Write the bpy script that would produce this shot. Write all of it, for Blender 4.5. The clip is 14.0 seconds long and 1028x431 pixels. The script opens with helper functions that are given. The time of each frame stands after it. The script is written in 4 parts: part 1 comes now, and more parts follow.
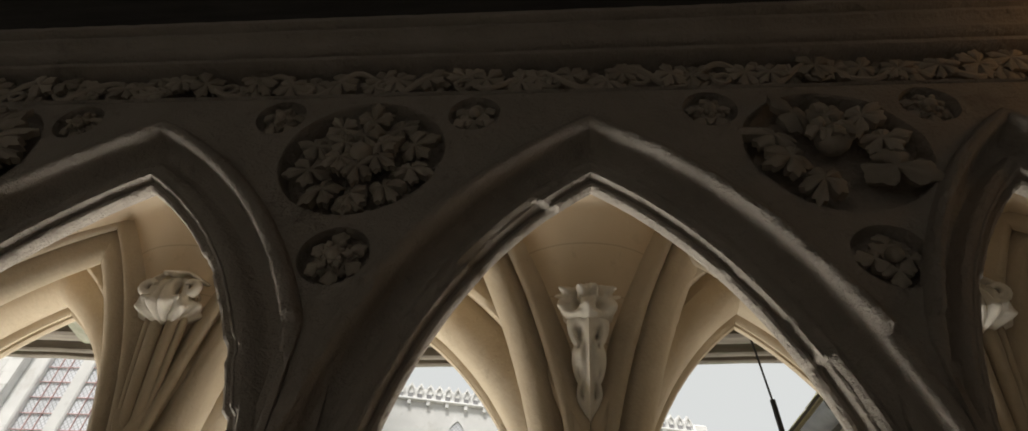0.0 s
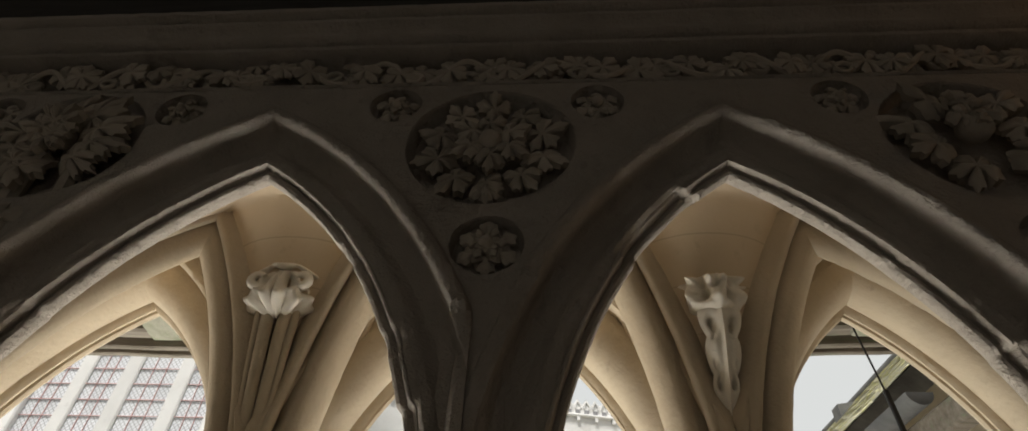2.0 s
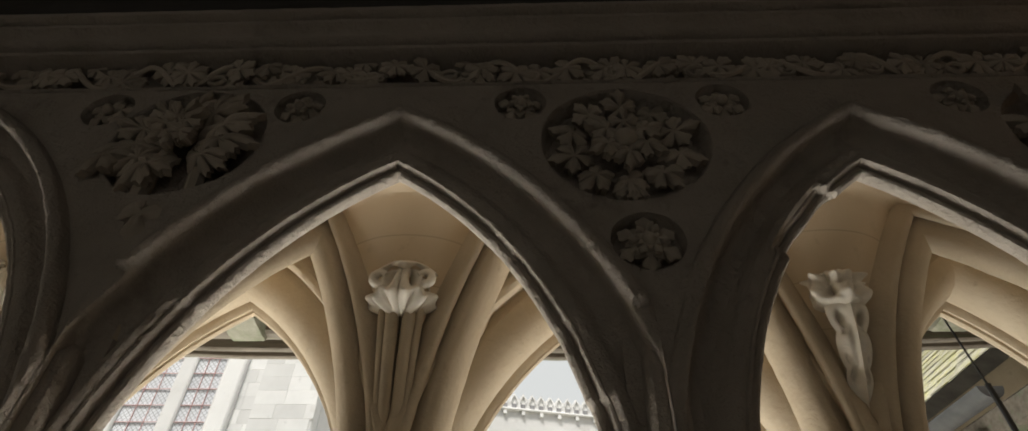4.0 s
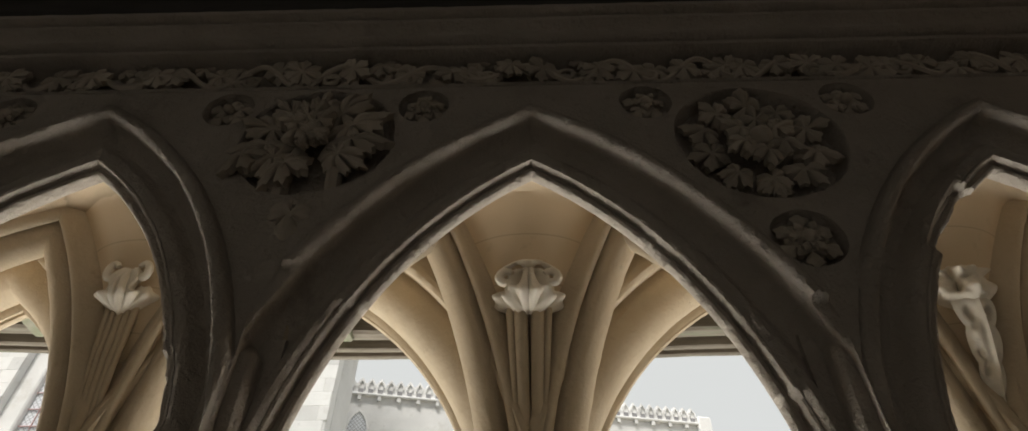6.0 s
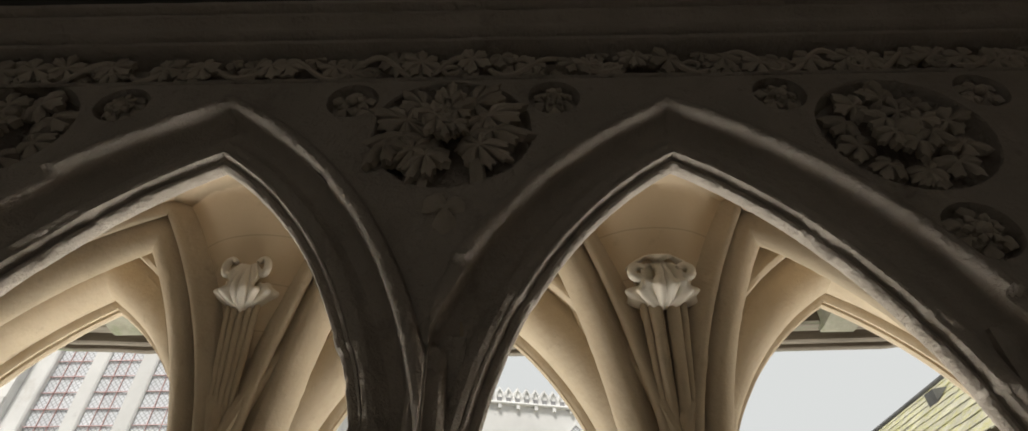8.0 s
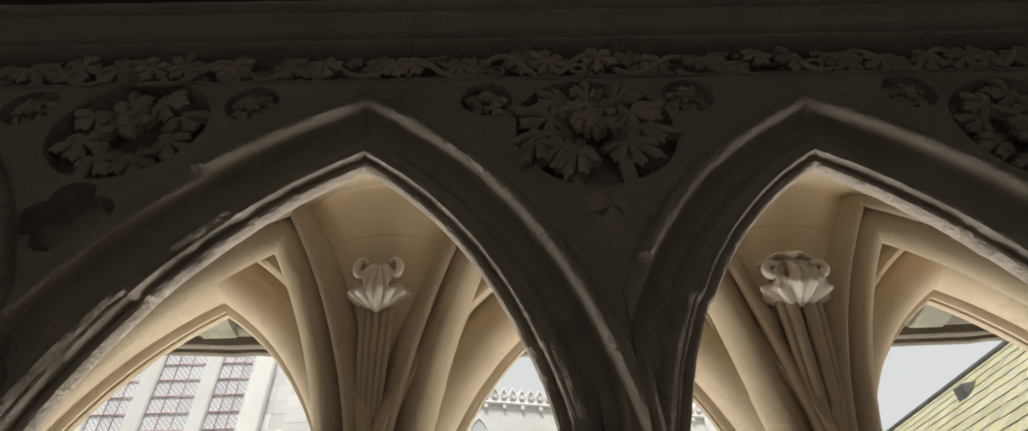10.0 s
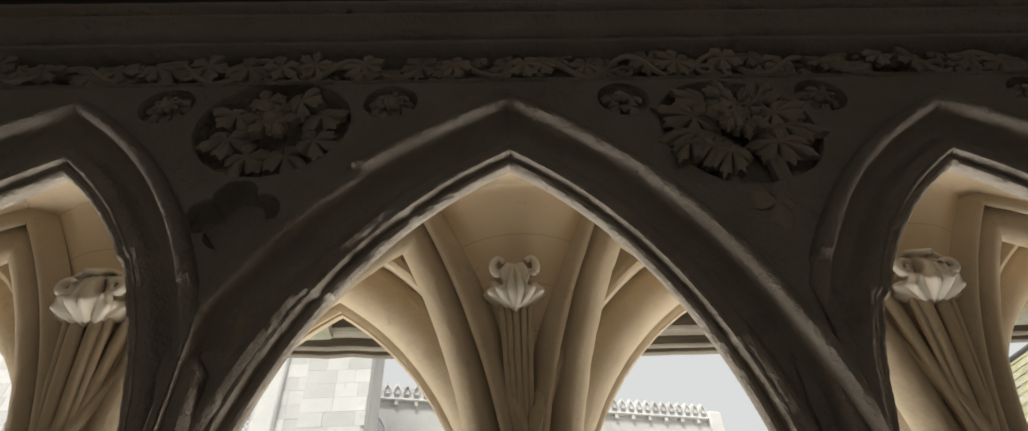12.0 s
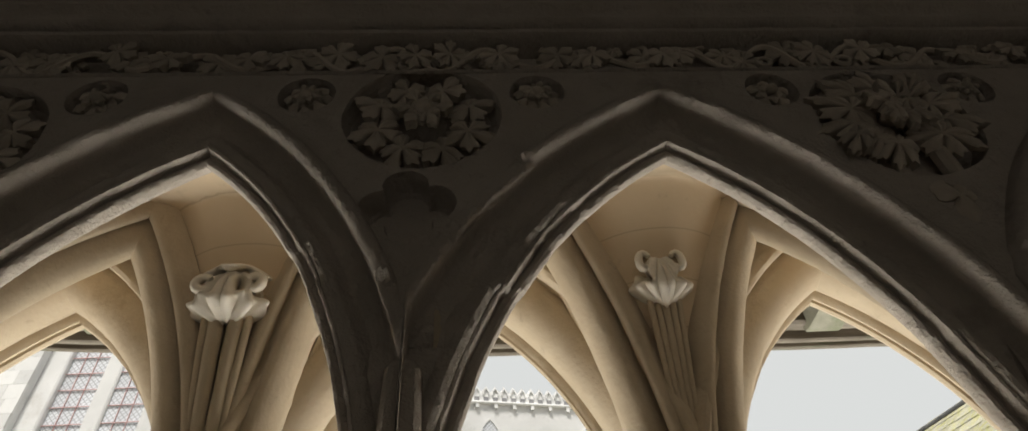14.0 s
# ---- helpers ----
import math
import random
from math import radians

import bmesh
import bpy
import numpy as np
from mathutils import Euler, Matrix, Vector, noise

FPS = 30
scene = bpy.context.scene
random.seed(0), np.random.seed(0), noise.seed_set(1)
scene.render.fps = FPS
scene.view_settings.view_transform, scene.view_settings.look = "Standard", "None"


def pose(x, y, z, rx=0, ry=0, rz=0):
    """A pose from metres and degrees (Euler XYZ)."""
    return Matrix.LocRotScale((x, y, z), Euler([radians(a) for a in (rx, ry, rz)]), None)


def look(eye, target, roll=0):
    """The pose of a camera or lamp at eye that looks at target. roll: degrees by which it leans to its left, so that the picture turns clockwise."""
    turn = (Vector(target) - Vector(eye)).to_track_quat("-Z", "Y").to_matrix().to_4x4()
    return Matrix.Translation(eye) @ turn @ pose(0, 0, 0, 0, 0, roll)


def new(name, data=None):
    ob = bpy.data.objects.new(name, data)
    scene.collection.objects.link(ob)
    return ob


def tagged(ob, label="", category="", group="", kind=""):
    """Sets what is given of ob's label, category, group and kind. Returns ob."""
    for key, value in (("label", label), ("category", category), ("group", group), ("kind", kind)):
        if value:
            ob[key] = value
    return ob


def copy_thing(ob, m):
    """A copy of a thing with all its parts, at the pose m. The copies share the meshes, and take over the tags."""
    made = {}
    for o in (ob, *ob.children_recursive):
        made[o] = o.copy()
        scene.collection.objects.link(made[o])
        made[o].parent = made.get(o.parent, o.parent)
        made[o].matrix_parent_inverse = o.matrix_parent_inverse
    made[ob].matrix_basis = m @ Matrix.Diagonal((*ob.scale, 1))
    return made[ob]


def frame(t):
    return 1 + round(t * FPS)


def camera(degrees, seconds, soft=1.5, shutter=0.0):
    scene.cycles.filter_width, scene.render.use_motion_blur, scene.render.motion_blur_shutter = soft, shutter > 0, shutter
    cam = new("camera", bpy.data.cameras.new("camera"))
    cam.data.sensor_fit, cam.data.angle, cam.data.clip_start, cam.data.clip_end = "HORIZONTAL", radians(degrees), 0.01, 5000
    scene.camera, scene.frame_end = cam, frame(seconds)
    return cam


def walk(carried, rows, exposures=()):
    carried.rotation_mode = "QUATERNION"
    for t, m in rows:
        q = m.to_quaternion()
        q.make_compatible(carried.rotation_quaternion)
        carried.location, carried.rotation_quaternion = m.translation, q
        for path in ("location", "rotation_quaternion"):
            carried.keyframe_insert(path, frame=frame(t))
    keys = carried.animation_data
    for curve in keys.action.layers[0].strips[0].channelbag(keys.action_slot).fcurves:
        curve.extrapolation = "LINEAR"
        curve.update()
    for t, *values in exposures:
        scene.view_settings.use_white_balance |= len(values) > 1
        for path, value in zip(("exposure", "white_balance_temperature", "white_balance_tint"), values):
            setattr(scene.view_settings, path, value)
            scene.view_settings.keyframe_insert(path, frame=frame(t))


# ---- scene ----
cam = camera(84.0, 14.0)
PATH = [
    (0, (0.138, 0.075, 1.566), (-0.032, 1.563, 2.892), 4.0),
    (0.5, (0.052, 0.079, 1.557), (-0.109, 1.564, 2.887), 3.7),
    (1, (-0.036, 0.079, 1.554), (-0.187, 1.57, 2.879), 3.4),
    (1.5, (-0.125, 0.085, 1.555), (-0.266, 1.578, 2.878), 3.2),
    (2, (-0.213, 0.089, 1.553), (-0.341, 1.584, 2.876), 2.8),
    (2.5, (-0.3, 0.092, 1.547), (-0.418, 1.586, 2.872), 2.5),
    (3, (-0.395, 0.09, 1.536), (-0.495, 1.58, 2.866), 2.1),
    (5.5, (-0.85, 0.058, 1.528), (-0.893, 1.556, 2.852), 0.3),
    (6, (-0.938, 0.064, 1.524), (-0.976, 1.56, 2.851), 0.1),
    (6.5, (-1.027, 0.071, 1.521), (-1.06, 1.566, 2.849), -0.1),
    (7, (-1.121, 0.075, 1.525), (-1.144, 1.575, 2.849), -0.5),
    (7.5, (-1.215, 0.082, 1.536), (-1.228, 1.586, 2.854), -0.7),
    (10, (-1.694, 0.089, 1.547), (-1.651, 1.592, 2.866), -2.4),
    (10.5, (-1.79, 0.083, 1.554), (-1.737, 1.588, 2.869), -2.7),
    (11, (-1.885, 0.082, 1.555), (-1.823, 1.586, 2.871), -2.9),
    (11.5, (-1.98, 0.085, 1.554), (-1.91, 1.587, 2.873), -3.1),
    (12, (-2.076, 0.097, 1.549), (-1.998, 1.591, 2.876), -3.4),
    (12.5, (-2.178, 0.106, 1.553), (-2.087, 1.601, 2.879), -3.8),
    (13, (-2.286, 0.116, 1.565), (-2.175, 1.614, 2.885), -4.3),
    (13.5, (-2.386, 0.133, 1.577), (-2.265, 1.629, 2.899), -4.6),
    (14, (-2.483, 0.143, 1.589), (-2.355, 1.642, 2.907), -4.7),
]
walk(cam, [(t, look(eye, target, roll)) for t, eye, target, roll in PATH])

# ---- sky and light ----
world = bpy.data.worlds.new("overcast")
scene.world = world
world.use_nodes = True
wn = world.node_tree.nodes
wl = world.node_tree.links
sky = wn.new("ShaderNodeTexSky")
sky.sky_type, sky.sun_disc = "NISHITA", False
sky.sun_elevation, sky.sun_rotation = radians(58), radians(195)
sky_mix = wn.new("ShaderNodeMix")
sky_mix.data_type = "RGBA"
sky_mix.inputs[0].default_value = 0.97
wl.new(sky.outputs[0], sky_mix.inputs[6])
sky_mix.inputs[7].default_value = (7.3, 7.45, 7.3, 1)
wl.new(sky_mix.outputs[2], wn["Background"].inputs[0])
wn["Background"].inputs[1].default_value = 0.1

sun_data = bpy.data.lights.new("sun", "SUN")
sun_data.energy, sun_data.angle, sun_data.color = 4.0, radians(12), (1.0, 0.95, 0.87)
sun = new("sun", sun_data)
sun.matrix_world = look((-2.6, -10, 17), (0, 0, 0))

# added fill lamp standing in for garden sky and ground light under the arches
opening = bpy.data.lights.new("garden_fill", "AREA")
opening.shape, opening.size, opening.size_y, opening.energy, opening.color = "RECTANGLE", 6.4, 1.3, 205.0, (1.0, 0.98, 0.92)
opening_lamp = new("garden_fill", opening)
opening_lamp.matrix_world = look((-2.45, 2.02, 0.55), (-2.45, 1.05, 1.6))

# warm lamp further along the gallery, on the corner pier
glow = bpy.data.lights.new("lamp_glow", "POINT")
glow.energy, glow.color, glow.shadow_soft_size = 1.6, (1.0, 0.55, 0.22), 0.04
glow_lamp = new("lamp_glow", glow)
glow_lamp.location = (1.80, 0.70, 2.98)


# ---- materials ----
def material(name, dark, light, rough=0.85, scale=6.0, fine=90.0, bump=0.25, depth=0.004, stain=None, stain_at=0.6, streak=(1, 1, 1), metal=0.0, vary=0.0, courses=0.0, lattice=0.0):
    """Stone, wood or metal: two colours by coarse noise, stains, fine grain, relief."""
    m = bpy.data.materials.new(name)
    m.use_nodes = True
    n, l = m.node_tree.nodes, m.node_tree.links
    b = n["Principled BSDF"]
    geo = n.new("ShaderNodeNewGeometry")
    mp = n.new("ShaderNodeMapping")
    mp.inputs["Scale"].default_value = streak
    l.new(geo.outputs["Position"], mp.inputs["Vector"])

    def tex(sc, detail, rough_):
        t = n.new("ShaderNodeTexNoise")
        t.inputs["Scale"].default_value, t.inputs["Detail"].default_value, t.inputs["Roughness"].default_value = sc, detail, rough_
        l.new(mp.outputs[0], t.inputs["Vector"])
        return t

    def ramp(src, lo, hi):
        r = n.new("ShaderNodeMapRange")
        r.inputs[1].default_value, r.inputs[2].default_value = lo, hi
        l.new(src, r.inputs[0])
        return r.outputs[0]

    def mix(f, a, c, mode="MIX"):
        x = n.new("ShaderNodeMix")
        x.data_type, x.blend_type = "RGBA", mode
        for s, v in ((0, f), (6, a), (7, c)):
            if isinstance(v, (float, tuple)):
                x.inputs[s].default_value = v if s == 0 else (*v, 1)
            else:
                l.new(v, x.inputs[s])
        return x.outputs[2]

    coarse, grain, mid = tex(scale, 8, 0.6), tex(fine, 4, 0.6), tex(scale * 4.3, 6, 0.65)
    col = mix(ramp(coarse.outputs[0], 0.3, 0.7), dark, light)
    col = mix(ramp(grain.outputs[0], 0.25, 0.75), col, mix(0.35, col, (0.5, 0.5, 0.5), "OVERLAY"), "MIX")
    pit = ramp(mid.outputs[0], 0.62, 0.75)
    pf = n.new("ShaderNodeMath")
    pf.operation = "MULTIPLY"
    pf.inputs[1].default_value = 0.4
    l.new(pit, pf.inputs[0])
    col = mix(pf.outputs[0], col, tuple(v * 0.55 for v in dark))
    if stain:
        st = tex(scale * 0.55, 10, 0.7)
        col = mix(ramp(st.outputs[0], stain_at, stain_at + 0.12), col, stain)
    if lattice:
        # diamond lead cames
        sep = n.new("ShaderNodeSeparateXYZ")
        l.new(geo.outputs["Position"], sep.inputs[0])
        lines = []
        for sign in (1.0, -1.0):
            s1 = n.new("ShaderNodeMath")
            s1.operation = "MULTIPLY_ADD"
            s1.inputs[1].default_value = sign
            l.new(sep.outputs[0], s1.inputs[0])
            l.new(sep.outputs[2], s1.inputs[2])
            s2 = n.new("ShaderNodeMath")
            s2.operation = "PINGPONG"
            s2.inputs[1].default_value = lattice / 2
            l.new(s1.outputs[0], s2.inputs[0])
            lines.append(s2.outputs[0])
        low = n.new("ShaderNodeMath")
        low.operation = "MINIMUM"
        l.new(lines[0], low.inputs[0])
        l.new(lines[1], low.inputs[1])
        r = n.new("ShaderNodeMapRange")
        r.inputs[1].default_value, r.inputs[2].default_value, r.inputs[3].default_value, r.inputs[4].default_value = 0.004, 0.011, 0.6, 0.0
        l.new(low.outputs[0], r.inputs[0])
        col = mix(r.outputs[0], col, (0.10, 0.10, 0.11))
    if courses:
        # thin bed joints between level courses of stone
        sep = n.new("ShaderNodeSeparateXYZ")
        l.new(geo.outputs["Position"], sep.inputs[0])
        wob = n.new("ShaderNodeMath")
        wob.operation = "MULTIPLY_ADD"
        wob.inputs[1].default_value = 0.012
        l.new(coarse.outputs[0], wob.inputs[0])
        l.new(sep.outputs[2], wob.inputs[2])
        fr = n.new("ShaderNodeMath")
        fr.operation = "PINGPONG"
        fr.inputs[1].default_value = courses / 2
        l.new(wob.outputs[0], fr.inputs[0])
        r = n.new("ShaderNodeMapRange")
        r.inputs[1].default_value, r.inputs[2].default_value, r.inputs[3].default_value, r.inputs[4].default_value = 0.0, 0.0025, 0.5, 0.0
        l.new(fr.outputs[0], r.inputs[0])
        col = mix(r.outputs[0], col, tuple(v * 0.5 for v in dark))
    if vary:
        info = n.new("ShaderNodeObjectInfo")
        hv = n.new("ShaderNodeHueSaturation")
        l.new(col, hv.inputs["Color"])
        r = n.new("ShaderNodeMapRange")
        r.inputs[3].default_value, r.inputs[4].default_value = 1 - vary, 1 + vary
        l.new(info.outputs["Random"], r.inputs[0])
        l.new(r.outputs[0], hv.inputs["Value"])
        col = hv.outputs[0]
    l.new(col, b.inputs["Base Color"])
    b.inputs["Roughness"].default_value, b.inputs["Metallic"].default_value = rough, metal
    b.inputs["Specular IOR Level"].default_value = 0.25
    add = n.new("ShaderNodeMath")
    add.operation = "MULTIPLY_ADD"
    add.inputs[1].default_value = 0.5
    l.new(grain.outputs[0], add.inputs[0])
    l.new(mid.outputs[0], add.inputs[2])
    bp = n.new("ShaderNodeBump")
    bp.inputs["Strength"].default_value, bp.inputs["Distance"].default_value = bump, depth
    l.new(add.outputs[0], bp.inputs["Height"])
    l.new(bp.outputs[0], b.inputs["Normal"])
    return m


STONE = material("limestone", (0.385, 0.337, 0.282), (0.465, 0.408, 0.347), stain=(0.29, 0.25, 0.208), bump=1.0, depth=0.012)
VAULT = material("rib_limestone", (0.43, 0.35, 0.25), (0.51, 0.425, 0.31), scale=6, bump=0.5, depth=0.006, stain=(0.36, 0.29, 0.20), stain_at=0.6)
CELL = material("vault_cell_limestone", (0.55, 0.435, 0.295), (0.61, 0.49, 0.345), scale=3, bump=0.3, depth=0.003, courses=0.115)
CARVED = material("carved_limestone", (0.41, 0.355, 0.285), (0.51, 0.445, 0.365), scale=14, bump=0.5, depth=0.004, vary=0.14)
PALE = material("pale_limestone", (0.66, 0.60, 0.50), (0.76, 0.70, 0.60), scale=18, bump=0.4, depth=0.003)
WOOD = material("weathered_oak", (0.13, 0.11, 0.085), (0.25, 0.22, 0.18), streak=(1, 8, 8), scale=5, bump=0.6, stain=(0.16, 0.18, 0.12), stain_at=0.55)
DARKWOOD = material("dark_oak_boards", (0.06, 0.055, 0.05), (0.09, 0.082, 0.075), streak=(1, 8, 8), scale=4, bump=0.5)
MOSSY = material("mossy_bracket_stone", (0.20, 0.19, 0.145), (0.30, 0.29, 0.23), scale=16, bump=0.8, stain=(0.19, 0.20, 0.13), stain_at=0.5)
CHURCH = material("pale_granite", (0.62, 0.62, 0.62), (0.74, 0.74, 0.74), scale=1.2, fine=18, bump=0.3, depth=0.02, stain=(0.54, 0.525, 0.505), stain_at=0.58, vary=0.12)
LEAD = material("lead_grey", (0.10, 0.10, 0.10), (0.20, 0.20, 0.20), rough=0.6, metal=0.3)
BLACK = material("black_rubber", (0.012, 0.012, 0.012), (0.02, 0.02, 0.02), rough=0.5)
LICHEN = material("lichen_slate", (0.44, 0.43, 0.37), (0.60, 0.57, 0.42), scale=24, fine=110, bump=0.9, depth=0.012, stain=(0.53, 0.51, 0.25), stain_at=0.47, vary=0.14)
FLOOR = material("worn_flagstone", (0.26, 0.25, 0.23), (0.35, 0.335, 0.31), scale=2)
PLASTER = material("gallery_stone", (0.25, 0.24, 0.225), (0.32, 0.305, 0.285), scale=2)
GRASS = material("garden_lawn", (0.06, 0.10, 0.03), (0.10, 0.15, 0.05), scale=3, bump=0.8, depth=0.02)
GRAVEL = material("garden_gravel", (0.36, 0.33, 0.27), (0.50, 0.46, 0.39), scale=3, fine=60, bump=0.8, depth=0.02)
REDIRON = material("red_painted_iron", (0.60, 0.38, 0.38), (0.68, 0.46, 0.46), rough=0.6)
QUARRY = material("leaded_glass", (0.60, 0.62, 0.66), (0.69, 0.71, 0.75), rough=0.5, scale=3, fine=30, bump=0.5, depth=0.01, vary=0.08, lattice=0.085)


# ---- mesh helpers ----
def part(name, bm, mat, parent=None, label="", smooth=True, crisp=42):
    """Link a bmesh as one mesh object under a thing or a part."""
    me = bpy.data.meshes.new(name)
    bmesh.ops.recalc_face_normals(bm, faces=bm.faces)
    bm.to_mesh(me)
    bm.free()
    me.materials.append(mat)
    if smooth:
        me.polygons.foreach_set("use_smooth", [True] * len(me.polygons))
        me.set_sharp_from_angle(angle=radians(crisp))
    ob = new(name, me)
    ob.parent = parent
    if label:
        tagged(ob, label)
    return ob


def thing(name, label, category, kind="", group="", at=(0, 0, 0)):
    ob = new(name)
    ob.location = at
    ob.empty_display_size = 0.05
    return tagged(ob, label, category, group, kind)


def box(bm, x0, x1, y0, y1, z0, z1, bevel=0.0):
    made = bmesh.ops.create_cube(bm, size=1, matrix=Matrix.LocRotScale(((x0 + x1) / 2, (y0 + y1) / 2, (z0 + z1) / 2), None, (x1 - x0, y1 - y0, z1 - z0)))
    if bevel:
        es = {e for v in made["verts"] for e in v.link_edges}
        bmesh.ops.bevel(bm, geom=list(es), offset=bevel, segments=1, affect="EDGES")
    return bm


def grid_faces(bm, rows, close=False):
    """Faces between rows of points."""
    vs = [[bm.verts.new(p) for p in r] for r in rows]
    for r, s in zip(vs, vs[1:]):
        k = len(r)
        for i in range(k if close else k - 1):
            f = (r[i], r[(i + 1) % k], s[(i + 1) % k], s[i])
            try:
                bm.faces.new(f)
            except ValueError:
                pass
    return vs


def rough_at(p, amount, scale=14.0):
    return amount * noise.noise(Vector(p) * scale)


# ---- plan of the arcade ----
APEX = [1.165, 0.206, -0.92, -2.028, -3.092, -4.17, -5.25]
COLS = [1.56, 0.768, -0.357, -1.468, -2.612, -3.64, -4.71, -5.79]
SPAN = 0.556
# how far each arch is drawn in or out, (left, right)
FITS = [[(a - l) / SPAN, (r - a) / SPAN] for a, l, r in zip(APEX, COLS[1:], COLS)]
FITS[1], FITS[2], FITS[3], FITS[4] = [0.89, 0.935], [0.99, 0.978], [1.085, 0.925], [1.01, 0.845]
# how much wider the hood mould runs than the arch under it, (left, right)
HOODS = [(1, 1), (1.055, 1.0), (1.04, 1.035), (1.05, 1.015), (1.0, 1.03), (1, 1), (1, 1)]
# how high each arch rises, against the common curve
RISE = [0.975, 0.98, 0.993, 1.02, 1.026, 1.026, 1.026]
# broken stretches of the inner arris: side, from, to, depth
BITES = {1: ((-1, 2.29, 2.485, 0.030), (1, 1.5, 2.09, 0.024)), 2: ((-1, 1.5, 2.168, 0.018), (1, 1.5, 1.965, 0.022), (1, 2.06, 2.12, 0.012)),
         3: ((-1, 1.5, 2.19, 0.022), (-1, 2.27, 2.39, 0.012), (1, 1.9, 2.06, 0.012)), 4: ((1, 2.2, 2.3, 0.010), (-1, 1.5, 2.2, 0.015))}
FITS = [[(f, h) for f, h in zip(*pair)] for pair in zip(FITS, HOODS)]
# garden-side columns
REAR = [1.09, 0.20, -0.935, -2.005, -3.07, -4.15, -5.25]
# heights at which the hood mould breaks off, (left, right) of each arch
STOPS = [(2.16, 2.16), (2.214, 2.12), (2.22, 2.126), (2.475, 1.7), (1.7, 2.18), (2.16, 2.16), (2.16, 2.16)]
FRONT_Y, REAR_Y = 1.12, 1.52
WALL = 1.0
ARC_A, ARC_C = 0.587, 1.65
Z_BAND, Z_CORNICE = 2.83, 2.960
SPRING = 1.55
REAR_A, REAR_C, REAR_R = 0.487, 1.70, 0.924


def arch_path(rho, a, c, zb, n=26, legs=4):
    """Left foot, over the point, to the right foot of a pointed arch about x = 0."""
    top = math.acos(min(1, a / rho))
    half = [(rho - a, zb + (c - zb) * i / legs) for i in range(legs)]
    half += [(rho * math.cos(top * i / n) - a, c + rho * math.sin(top * i / n)) for i in range(n + 1)]
    half[-1] = (0.0, half[-1][1])
    return [(-x, z) for x, z in half[:-1]] + half[::-1]


def arch_z(x, rho, a, c):
    return c + math.sqrt(max(0.0, rho * rho - (abs(x) + a) ** 2))


def front_point(rho, x, z, half, stop, fit, rise):
    """A point of the front arch, fitted to its bay's half width; below its stop the hood is cut back."""
    s = 1 if x > 0 else -1
    if rho > 1.178 and z < stop:
        cut = (rho - 1.178) * 0.08 * min(1.0, (stop - z) / 0.02)
        th = math.atan2(max(0.0, z - ARC_C), abs(x) + ARC_A)
        x, z = x - s * cut * math.cos(th), z - cut * math.sin(th)
    x = x * fit[0] * (1 + (fit[1] - 1) * max(0.0, min(1.0, (rho - 1.12) / 0.07)))
    z = ARC_C + (z - ARC_C) * rise if z > ARC_C else z
    edge = half - 0.001 - (1.24 - rho) * 0.02
    return max(-edge, min(edge, x)), z


def arch_sweep(bm, profile, a, c, zb, x0, left, right, wear=0.0, chips=0.0, seed=0, n=30, stops=None, fits=None, bites=(), rise=1.0):
    """A moulding round a pointed arch. profile: (radius, depth) points; left, right: how far it may reach from the arch's middle."""
    rows = []
    for k, (rho, y) in enumerate(profile):
        row = []
        for x, z in arch_path(rho, a, c, zb, n):
            d = rough_at((x + x0 + seed, y * 3, z), wear, 16) + rough_at((x + x0, y * 3, z + seed), wear * 0.7, 60) + rough_at((x + x0, y * 2, z + seed), wear * 0.5, 130)
            ch = noise.noise(Vector(((x + x0) * 9 + seed, z * 9, 3.3))) + 0.35 * noise.noise(Vector(((x + x0) * 37 + seed, z * 37, 1.3)))
            d2 = chips * min(0.4, max(0.0, (ch - 0.50) * 3.0)) + 0.15 * chips * max(0.0, ch - 0.1)
            for side, z0, z1, deep in bites:
                # stone broken away along the inner arris
                if rho < 1.118 and side * x > 0 and z0 < z < z1:
                    near = min(z - z0, z1 - z) + 0.006 * noise.noise(Vector((x * 60, z * 60, y * 40)))
                    d2 += max(0.0, min(1.0, near / 0.012)) * deep * (0.62 + 0.25 * noise.noise(Vector((x0 + x * 14, z * 14, 7.7)))) * min(1.0, (1.118 - rho) / 0.015)
            s = 1 + (d + d2) / rho
            xx, zz = x * s, c + (z - c) * s if z > c else z
            yy = y
            if stops:
                stop = stops[0] if x < 0 else stops[1]
                if rho > 1.178 and z < stop and y < 1.0:
                    yy = 1.0 + (y - 1.0) * 0.35
                xx, zz = front_point(rho, xx, zz, left if x < 0 else right, stop, fits[0] if x < 0 else fits[1], rise)
            else:
                xx = max(-left, min(right, xx * (fits or (1, 1))[0]))
                zz = c + (zz - c) * rise if zz > c else zz
            row.append((x0 + xx, yy + d + d2 * 0.8, zz))
        rows.append(row)
    grid_faces(bm, rows)


